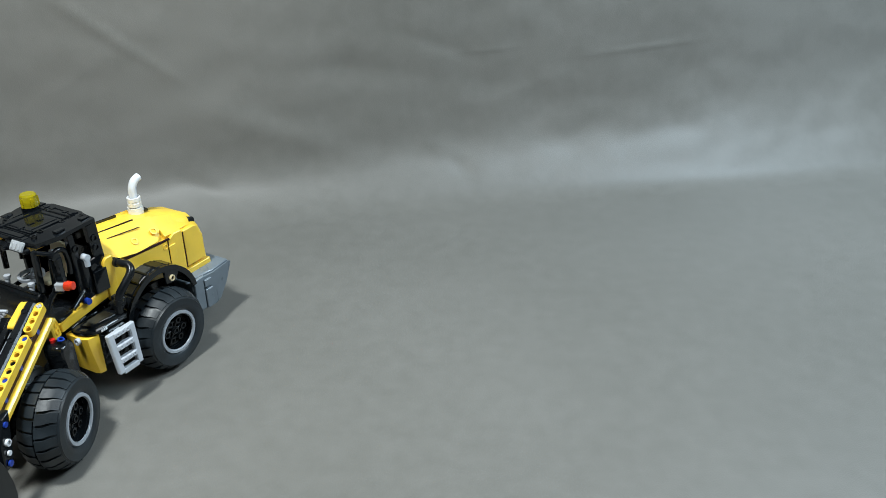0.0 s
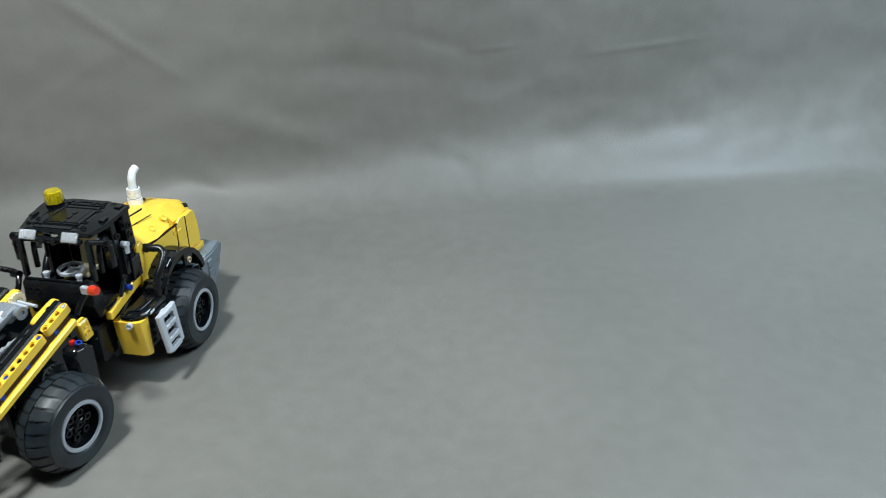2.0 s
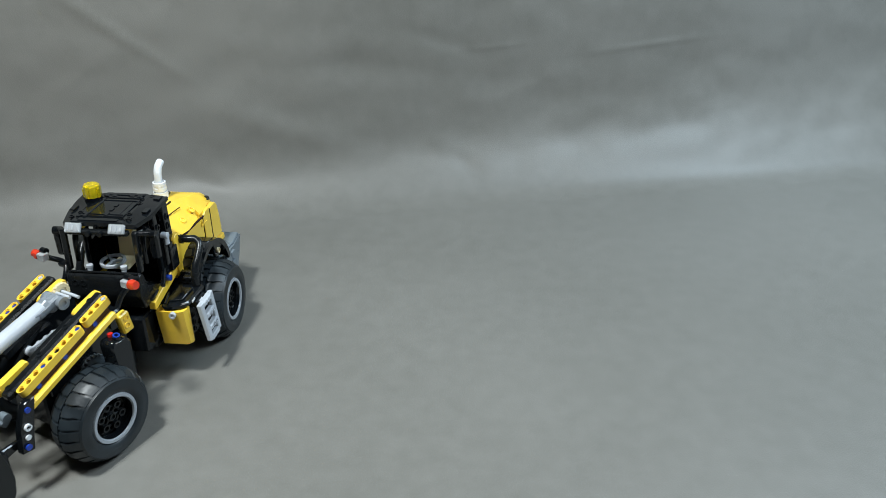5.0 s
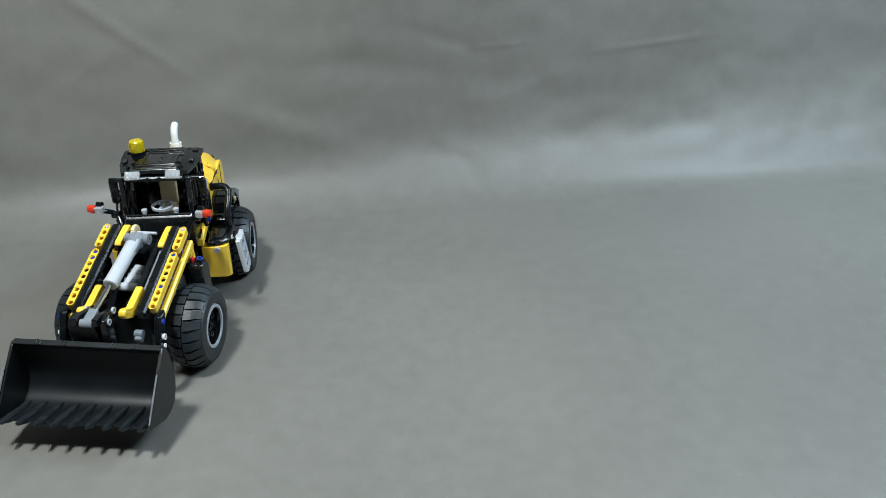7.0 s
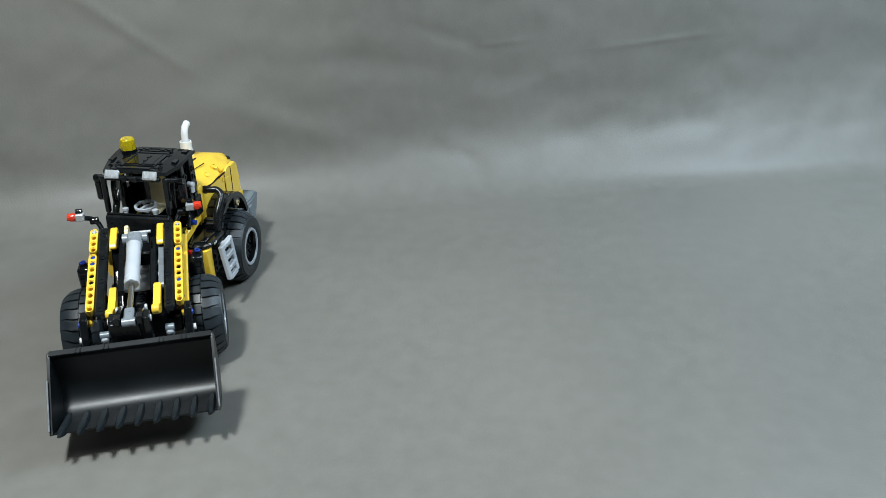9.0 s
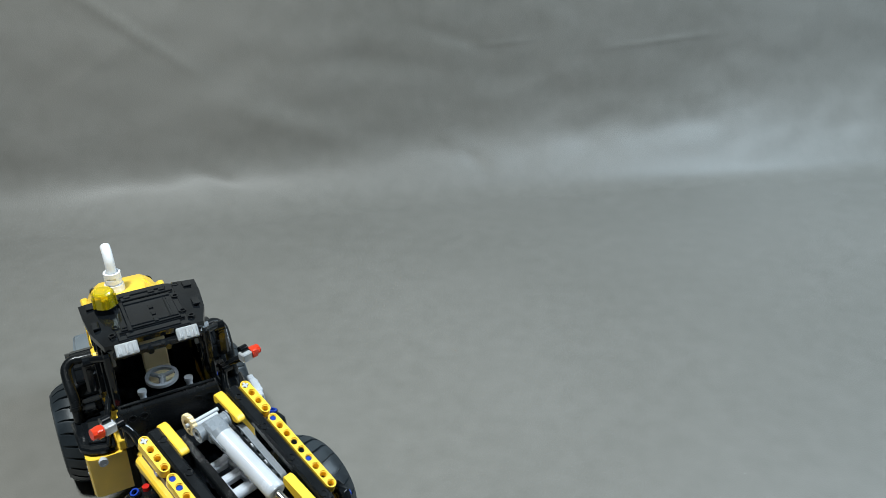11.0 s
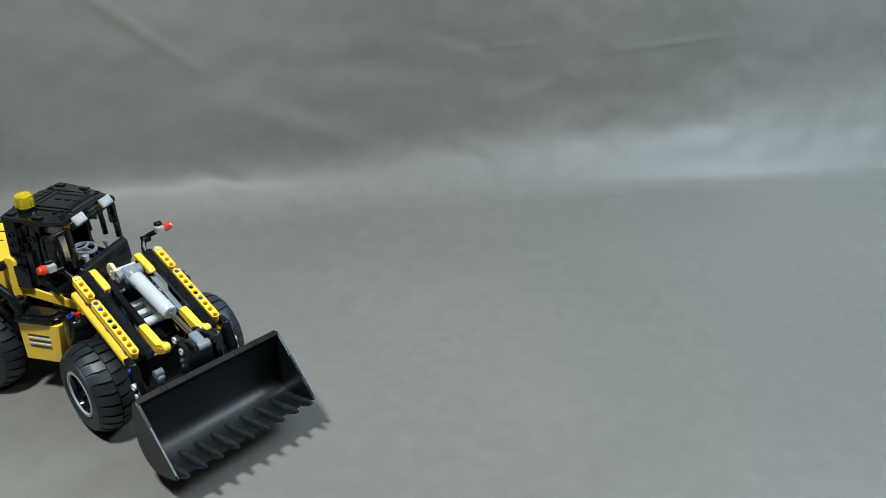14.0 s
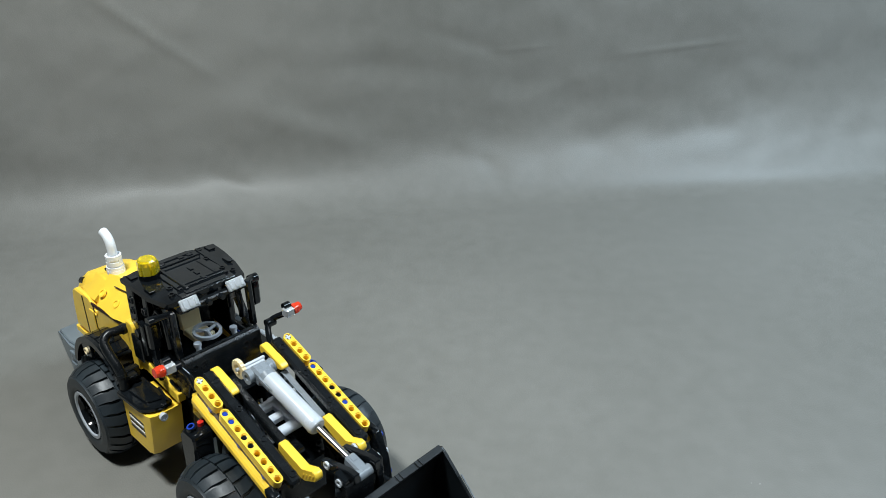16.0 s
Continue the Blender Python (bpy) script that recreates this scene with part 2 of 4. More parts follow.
def backdrop():
    bm = bmesh.new()
    xs = list(np.linspace(-2.3, -0.95, 10)) + list(np.linspace(-0.93, 0.93, 230)) + list(np.linspace(0.95, 2.3, 10))
    prof = list(np.linspace(-1.9, -0.70, 8)) + list(np.linspace(-0.66, -0.03, 40)) + list(np.linspace(-0.026, 0.26, 80)) + list(np.linspace(0.264, 0.60, 60)) + list(np.linspace(0.65, 1.3, 10))
    xs, prof = [float(x) for x in xs], [float(s) for s in prof]

    def rise(s, x):
        """Slope of the sheet, s along it from the line where it leaves the floor: a tight bend on one side, a wide one on the other."""
        wide = 0.12 + 0.16 * smooth_step(-0.35, 0.75, x)
        return radians(40 * smooth_step(-0.030, 0.045, s) + 43 * smooth_step(0.03, wide, s))

    start = max(s for s in prof if s <= -0.02)
    rows = []
    for x in xs:
        row, y0, y, z, last = [], bend_line(x), 0.0, 0.0, prof[0]
        for s in prof:
            if s > start:
                for k in range(6):
                    a = rise(last + (s - last) * (k + 0.5) / 6, x)
                    y, z = y + math.cos(a) * (s - last) / 6, z + math.sin(a) * (s - last) / 6
            else:
                y = s
            last, a = s, rise(s, x)
            n = Vector((0, -math.sin(a), math.cos(a)))
            d = rumple(x, s) if s > 0 else 0.0012 * noise.noise(Vector((x * 3.0, (y0 + y) * 3.0, 9.0))) * smooth_step(0.0, 0.1, abs(s)) - 0.0012 * smooth_step(0.0, 0.1, abs(s))
            row.append(bm.verts.new(Vector((x, y0 + y, z)) + n * d))
        rows.append(row)
    for p, q in zip(rows, rows[1:]):
        for k in range(len(prof) - 1):
            bm.faces.new((p[k], q[k], q[k + 1], p[k + 1]))
    for f in bm.faces:
        f.normal_update()
    ob = to_object("backdrop_sheet", bm, SHEET)
    ob.data.shade_smooth()
    tagged(ob, "creased grey leatherette sheet swept up as a backdrop", "backdrop", kind="structure")
    mod = ob.modifiers.new("thickness", "SOLIDIFY")
    mod.thickness, mod.offset = 0.002, -1


def room():
    def wall(name, c, s):
        bm = bmesh.new()
        bmesh.ops.create_cube(bm, size=1, matrix=Matrix.Translation(c) @ Matrix.Diagonal((*s, 1)))
        tagged(to_object(name, bm, PAINT, smooth=False), "plain grey painted " + name.split("_")[0], name.split("_")[0], kind="structure")
    wall("wall_north", (0, 2.55, 1.2), (5.2, 0.1, 2.6))
    wall("wall_south", (0, -2.05, 1.2), (5.2, 0.1, 2.6))
    wall("wall_east", (2.65, 0.25, 1.2), (0.1, 4.5, 2.6))
    wall("wall_west", (-2.65, 0.25, 1.2), (0.1, 4.5, 2.6))
    wall("floor", (0, 0.25, -0.06), (5.4, 4.7, 0.1))
    wall("ceiling", (0, 0.25, 2.55), (5.4, 4.7, 0.1))


def lint():
    """Pale flecks and two scuffs lying on the sheet."""
    bm, rng = bmesh.new(), random.Random(5)
    spots = [(-0.194, 0.596, 3), (-0.123, 0.634, 3), (-0.025, 0.640, 5), (0.365, 0.901, 3), (0.041, 0.831, 2.5), (0.137, 0.829, 2.5), (0.222, 1.021, 15), (-0.257, 0.594, 2.5), (0.136, 0.702, 2)]
    spots += [(rng.uniform(-0.35, 0.7), rng.uniform(0.5, 1.1), rng.uniform(0.5, 1.9)) for _ in range(150)]
    for x, y, size in spots:
        turn = rng.uniform(0, 180) if size < 10 else -38
        m = pose(x, y, 0.0004, 0, 0, turn) @ Matrix.Diagonal((size * MM, (0.5 if size < 10 else 0.9) * MM, 0.3 * MM, 1))
        bmesh.ops.create_icosphere(bm, subdivisions=1, radius=0.5, matrix=m)
    tagged(to_object("lint", bm, LINT), "pale lint flecks scattered on the grey sheet", "lint", kind="stuff")


backdrop()
lint()
room()


# ---- the toy wheel loader ----
# its own space: x forward, y to its left, z up, origin on the ground under the steering joint
REAR_AXLE, FRONT_AXLE, REAR_TRACK, FRONT_TRACK, WHEEL = -108.0, 80.0, 61.0, 59.0, 44.8
LIFT = 6.5  # the body space lies this far above the ground
HUB = WHEEL - LIFT


def revolve(bm, profile, seg=48, mat=0, mats=None):
    """Turns (radius, y) points in mm round the y axis."""
    rows = [[bm.verts.new(Vector((r * math.cos(k * math.tau / seg), y, r * math.sin(k * math.tau / seg))) * MM) for r, y in profile] for k in range(seg)]
    for k in range(seg):
        p, q = rows[k], rows[(k + 1) % seg]
        for i in range(len(profile) - 1):
            bm.faces.new((p[i], p[i + 1], q[i + 1], q[i])).material_index = mats[i] if mats else mat


def make_wheel(side, parent):
    """One wheel, its outer face to +y when side is 1."""
    bm = bmesh.new()
    revolve(bm, [(a, side * b) for a, b in ((24.0, 14.0), (24.0, 17.8), (23.2, 19.2), (20.6, 19.2), (19.6, 17.8), (19.2, 9.0), (19.0, 4.0), (19.0, -17.0), (23.8, -18.0), (24.0, 14.0))], mats=(0, 0, 0, 0, 1, 1, 1, 1, 1))
    wheel = part("wheel", bm, (RIM, BLACK), parent, "light grey rim with a black hub and a black balloon tyre")
    bm = bmesh.new()
    prof = [(23.4, -16.0), (26.6, -18.6), (31.0, -19.8), (35.4, -19.0), (38.8, -16.2), (40.8, -11.0), (42.1, -4.0), (42.3, 0), (42.1, 4.0), (40.8, 11.0), (38.8, 16.2), (36.9, 18.4), (36.5, 19.3), (35.6, 19.2), (31.0, 20.2), (27.2, 19.8), (24.8, 18.6), (23.4, 16.2)]
    revolve(bm, [(a, side * b) for a, b in prof], 60)
    count = 24
    steps = ((0.6, 42.4, 44.8), (7.0, 41.8, 44.2), (12.6, 39.8, 42.1), (17.6, 36.4, 38.5))
    for k in range(count):
        for row in (1, -1):
            mid = (k + (0.5 if row > 0 else 0.0)) * math.tau / count
            half = 0.41 * math.tau / count
            vs = []
            for r in (0, 1):
                for sign in (-1, 1):
                    line = []
                    for j, (y, base, top) in enumerate(steps):
                        an = mid + sign * half * (0.95 if r else 1.0) + (0.0, 0.010, 0.050, 0.062)[j]
                        rad = top if r else base - 1.2
                        line.append(bm.verts.new(Vector((rad * math.cos(an), row * y, rad * math.sin(an))) * MM))
                    vs.append(line)
            a, b, c, d = vs
            for j in range(3):
                bm.faces.new((c[j], c[j + 1], d[j + 1], d[j]))
                bm.faces.new((a[j], a[j + 1], c[j + 1], c[j]))
                bm.faces.new((d[j], d[j + 1], b[j + 1], b[j]))
            bm.faces.new((a[0], c[0], d[0], b[0]))
            bm.faces.new((a[3], b[3], d[3], c[3]))
    tyre = part("tyre", bm, RUBBER, wheel, "black rubber balloon tyre with blocky tread")
    tyre["kind"] = "stuff"
    bm = bmesh.new()
    rod(bm, (0, -side * 16, 0), (0, side * 5, 0), 19.3, seg=28)
    ring(bm, (0, side * 6.5, 0), (0, 1, 0), 18.8, 16.0, 5.0, 28)
    ring(bm, (0, side * 8.5, 0), (0, 1, 0), 10.6, 8.6, 6.0)
    rod(bm, (0, side * 4, 0), (0, side * 13.5, 0), 4.6, seg=16)
    ring(bm, (0, side * 14.0, 0), (0, 1, 0), 3.4, 2.4, 2.0, seg=16)
    for k in range(6):
        an = k * math.tau / 6
        c, s = math.cos(an), math.sin(an)
        ring(bm, (11.4 * c, side * 12.0, 11.4 * s), (0, 1, 0), 3.6, 2.3, 4.0, seg=12)
        box(bm, (10.5 * c, side * 9.0, 10.5 * s), (14.0, 6.0, 2.6), 0.4, (0, -math.degrees(an), 0))
    part("hub", bm, SATIN, wheel, "black spoked hub with pin holes")
    return wheel


def rear_half(loader):
    # chassis
    bm = bmesh.new()
    box(bm, (-95, 0, 50), (150, 52, 46), 2)
    box(bm, (-30, 0, 60), (70, 62, 40), 2)
    box(bm, (REAR_AXLE, 0, HUB), (22, 76, 22), 2)
    rod(bm, (0, 0, 22), (0, 0, 88), 11)
    box(bm, (-38, 0, 93), (62, 76, 8), 1)
    part("chassis", bm, BLACK, loader, "black plastic chassis")
    # bonnet
    bm = bmesh.new()

    def section(x, low, side, shoulder, crown, w_side, w_crown):
        return [(x, -w_side, low), (x, -w_side, side), (x, -w_crown - 8, shoulder), (x, -w_crown, crown), (x, w_crown, crown), (x, w_crown + 8, shoulder), (x, w_side, side), (x, w_side, low)]
    loft(bm, [section(-70, 84, 118, 140.5, 148, 36, 12), section(-120, 84, 117, 136.5, 143.4, 36, 13), section(-158, 82, 115, 131, 138.5, 36, 16), section(-186, 80, 111, 126, 131.5, 34, 18), section(-201, 80, 108, 121, 126, 33, 18), section(-207, 80, 100, 111, 116, 32, 18)])
    part("bonnet", bm, YELLOW, loader, "bright yellow engine bonnet")
    for s in (1, -1):
        bm = bmesh.new()
        slab(bm, [(-74, 122), (-112, 119), (-150, 117), (-150, 76), (-112, 84), (-74, 92)], s * 34, s * 38.5, 0.8)
        slab(bm, [(-151, 117), (-160, 122), (-172, 122), (-172, 74), (-151, 76)], s * 33, s * 38.5, 0.8)
        slab(bm, [(-174, 119), (-174, 74), (-204, 74), (-203, 90), (-200, 98), (-201, 104), (-198, 115), (-192, 119)], s * 31, s * 37.2, 1.2)
        box(bm, (-189, s * 31, 67.5), (40, 13, 7), 0.6)
        ring(bm, (-146, s * 38.8, 112), (0, 1, 0), 3.3, 2.3, 1.2, 14)
        ring(bm, (-146, s * 38.8, 88), (0, 1, 0), 3.3, 2.3, 1.2, 14)
        box(bm, (-155, s * 38.8, 98), (9, 1.6, 26), 0.4)
        part("side_panel", bm, YELLOW, loader)
        bm = bmesh.new()
        loft(bm, [[(-72, s * 36, 127), (-72, s * 38, 129), (-72, s * 14, 150), (-72, s * 13, 147)], [(-108, s * 38, 121), (-108, s * 40, 123), (-108, s * 14, 146.6), (-108, s * 13, 143.6)],
                  [(-138, s * 36, 120), (-138, s * 38, 122), (-138, s * 15, 144), (-138, s * 14, 140.5)], [(-152, s * 26, 128), (-152, s * 28, 130), (-152, s * 17, 142), (-152, s * 16, 139)]])
        loft(bm, [[(-150, s * 34, 119), (-150, s * 36, 122), (-150, s * 22, 137), (-150, s * 20, 133)], [(-166, s * 34, 119), (-166, s * 36, 122), (-166, s * 20, 136), (-166, s * 18, 132)], [(-186, s * 29, 117), (-186, s * 31, 119.5), (-186, s * 17, 131.4), (-186, s * 15, 128.4)], [(-196, s * 27, 114), (-196, s * 29, 116.5), (-196, s * 15, 127), (-196, s * 13, 124)]])
        part("top_panel", bm, YELLOW, loader)
        for x in (-114, -140):
            bm = bmesh.new()
            ring(bm, (x, s * 31.4, 131.4 - 0.02 * (x + 114)), (0.08, s * 0.70, 0.71), 3.9, 2.6, 1.6, 16)
            rod(bm, (x, s * 31.2, 131.0), (x, s * 31.6, 131.5), 2.7)
            part("socket", bm, YELLOW, loader)
        bm = bmesh.new()
        box(bm, (-110, s * 22, 140.9), (40, 0.9, 0.9), 0.1, (0, -4.4, -4 * s))
        part("seam", bm, BROWN, loader)
        # dark strip stands in for the shadow line under the top panel
        bm = bmesh.new()
        box(bm, (-114, s * 38.4, 121.0), (78, 1.4, 2.2), 0.1, (0, -3.2, 0))
        part("seam", bm, BROWN, loader)
        for x in (-150.5, -172.5):
            bm = bmesh.new()
            box(bm, (x, s * 38.4, 97), (1.0, 1.0, 44), 0.1)
            part("seam", bm, BROWN, loader)
        bm = bmesh.new()
        box(bm, (-104, s * 12.4, 146.0), (56, 1.6, 3.0), 0.2, (0, -4.6, 0))
        part("groove", bm, BLACK, loader)
        bm = bmesh.new()
        slab(bm, [(-64, 90), (-64, 132), (-68, 136), (-76, 136), (-76, 88)], s * 34, s * 42, 0.8)
        part("post", bm, YELLOW, loader)
        bm = bmesh.new()
        slab(bm, [(-6, 84), (-6, 93), (-64, 106), (-64, 94)], s * 33, s * 40.5, 0.8)
        part("sill", bm, YELLOW, loader, "yellow side sill under the cab")
        # black pipe rail
        bm = bmesh.new()
        pipe(bm, [(-78, s * 36, 127), (-79, s * 50, 127), (-80, s * 57, 126.5), (-77, s * 62.5, 122), (-68, s * 63, 113.5), (-60, s * 62, 105), (-56, s * 62, 96), (-55, s * 62, 86)], 4.0)
        for p in ((-78, 44, 127), (-57, 62, 98)):
            ring(bm, (p[0], s * p[1], p[2]), (0, s, 0) if p[2] > 120 else (-0.3, 0, 1), 4.8, 3.8, 3.0, 16)
        part("handrail", bm, SATIN, loader, "black bent handrail")
        # platform
        bm = bmesh.new()
        slab(bm, [(-13, s * 42), (-12, s * 50), (-15, s * 60), (-22, s * 67), (-58, s * 69), (-62, s * 42)], 80, 85.5, 1.4, "xy")
        slab(bm, [(-19, s * 48), (-23, s * 60), (-50, s * 62), (-50, s * 46)], 85.5, 87.5, 0.6, "xy")
        rod(bm, (-30, s * 44, 90), (-12, s * 47, 88), 1.2)
        part("platform", bm, BLACK, loader)
        if s > 0:
            for k in range(3):
                bm = bmesh.new()
                box(bm, (-27 - 2.6 * k, 68.6, 83), (1.8, 0.6, 2.6 - 0.5 * (k % 2)), 0)
                part("decal", bm, WHITE, loader)
        # fender: an arch of separate black strips over the wheel
        bm = bmesh.new()
        arch = [(-112 + 51 * math.cos(radians(a)), 52 + 55 * math.sin(radians(a))) for a in range(6, 168, 8)]
        arch += [(-112 + 45 * math.cos(radians(a)), 52 + 49 * math.sin(radians(a))) for a in range(166, 2, -8)]
        slab(bm, arch, s * 57.5, s * 61, 0.8)
        slab(bm, [(-119, 102), (-120, 84), (-133, 82), (-140, 92), (-132, 100)], s * 57, s * 60, 0.8)
        fender = part("fender", bm, BLACK, loader, "glossy black ribbed wheel arch")
        for k in range(11):
            an = radians(10 + 14.6 * k)
            c, q = math.cos(an), math.sin(an)
            bm = bmesh.new()
            box(bm, (-112 + 48.5 * c, s * 46.5, 52 + 52.5 * q), (5.0, 22, 12.4), 1.2, (0, -math.degrees(an), 0))
            part("fender_strip", bm, BLACK, fender)
        bm = bmesh.new()
        ring(bm, (-128, s * 60.8, 89), (0, 1, 0), 3.4, 2.2, 2.2, 14)
        part("pin", bm, TAN, loader)
        # side box under the platform
        bm = bmesh.new()
        back = -57 if s < 0 else -25
        loft(bm, [[(x, s * 36, z), (x, s * 59, z), (x - 2, s * 63.5, z), (x - 6, s * 65, z), (back, s * 65, z), (back, s * 36, z)] for x, z in ((-11, 79), (-13, 62), (-17, 37))])
        part("side_box", bm, YELLOW, loader, "yellow side box below the platform")
        bm = bmesh.new()
        ring(bm, (-10, s * 53.5, 76), (1, 0, 0), 3.4, 1.8, 4, 16)
        rod(bm, (-12, s * 53.5, 76), (-8.8, s * 53.5, 76), 1.9)
        part("pin", bm, LIGHT_GREY, loader)
        if s < 0:
            for k in range(5):
                bm = bmesh.new()
                box(bm, (-37, s * 65.2, 66 - 3.2 * k), (24, 0.5, 1.5), 0)
                part("grille_line", bm, PRINT if k % 2 == 0 else WHITE, loader)
        else:
            bm = bmesh.new()
            box(bm, (-42, 52, 60), (29, 22, 40), 1)
            box(bm, (-42, 66, 76), (20, 10, 8), 1)
            for z in (46, 54, 62):
                ring(bm, (-34, 63.4, z), (0, 1, 0), 3.1, 2.2, 1.6, 12)
                ring(bm, (-48, 63.4, z), (0, 1, 0), 3.1, 2.2, 1.6, 12)
            part("ladder_mount", bm, SATIN, loader)
    # grey ladder on the left side
    bm = bmesh.new()
    for u in (-13, 13):
        slab(bm, [(-41 + u - 3.6, 80), (-41 + u + 3.6, 80), (-41 + u * 0.88 + 3.4, 36), (-41 + u * 0.88 - 3.4, 36)], 77.6, 83.0, 1.0)
    box(bm, (-41, 80.3, 37), (20, 5.4, 6.0), 1.0)
    box(bm, (-41, 73.5, 76), (8, 10, 7), 1.0)
    ladder = part("ladder", bm, LIGHT_GREY, loader, "light grey plastic access ladder")
    LEAN = Matrix.Translation((-0.041, 0.083, 0.036)) @ Matrix.Rotation(radians(7), 4, "X") @ Matrix.Translation((0.041, -0.083, -0.036))
    ladder.data.transform(LEAN)
    for z in (49, 63, 77):
        bm = bmesh.new()
        box(bm, (-41, 80.6, z), (21, 6.4, 6.0), 1.0)
        for u in (-6, 0, 6):
            ring(bm, (-41 + u, 84, z), (0, 1, 0), 2.1, 1.2, 1.0, 10)
        part("rung", bm, LIGHT_GREY, ladder).data.transform(LEAN)
    # rear ballast
    bm = bmesh.new()
    loft(bm, [[(x, y, z) for x, y in ((-160, -50), (-160, 50), (-192, 54), (xb, 50.5), (xb, -50.5), (-192, -54))] for xb, z in ((-204, 22), (-216, 38), (-227, 60), (-224, 62))])
    slab(bm, [(-158, -46), (-158, 47), (-196, 52), (-223, 49.5), (-223, -49.5), (-196, -52)], 60.5, 64.8, 1.0, "xy")
    for s in (1, -1):
        box(bm, (-196, s * 52.6, 42), (2.0, 2.0, 38), 0.2, (0, 4, 0))
        box(bm, (-178, s * 52.6, 40), (12, 2.0, 12), 0.3)
        box(bm, (-170, s * 52.0, 58), (20, 3.0, 12), 0.6)
        box(bm, (-186, s * 53.0, 29), (8, 2.0, 8), 0.3)
    for s in (1, -1):
        box(bm, (-168, s * 54.5, 46), (14, 4, 40), 0.8)
        box(bm, (-182, s * 55, 36), (11, 4, 24), 0.8)
        box(bm, (-182, s * 55, 55), (11, 3, 9), 0.6)
    part("ballast", bm, DARK_GREY, loader, "slate grey rear counterweight")
    for s in (1, -1):
        bm = bmesh.new()
        rod(bm, (-194, s * 24, 121), (-202, s * 24, 118), 4.0)
        part("tail_pin", bm, BLACK, loader)
    # exhaust
    bm = bmesh.new()
    rod(bm, (-156, -8.5, 134), (-156, -8.5, 146), 8.0, seg=18)
    rod(bm, (-156, -8.5, 146), (-156, -8.5, 148.5), 6.2, seg=18)
    rod(bm, (-156, -8.5, 148.5), (-156, -8.5, 156), 7.0, 6.6, seg=18)
    for k in range(4):
        box(bm, (-156 + 6.6 * math.cos(k * 1.571 + 0.4), -8.5 + 6.6 * math.sin(k * 1.571 + 0.4), 152), (1.4, 3.0, 5.0), 0.3, (0, 0, k * 90 + 23))
    pipe(bm, [(-156, -8.5, 154), (-156, -8.5, 162), (-157, -8.5, 168.5), (-161, -8.5, 174.5), (-167.5, -8.5, 177)], 4.4, steps=6)
    for z in (141.0, 149.2, 155.4):
        ring(bm, (-156, -8.5, z), (0, 0, 1), 8.3 if z < 145 else 7.3, 5.4, 4.0, 18)
    part("exhaust", bm, WHITE, loader, "white bent exhaust stack")
    bm = bmesh.new()
    box(bm, (-159, -8.5, 140.5), (18, 12, 3), 0.5, (0, -8, 0))
    part("exhaust_base", bm, BLACK, loader)
    cab(loader)


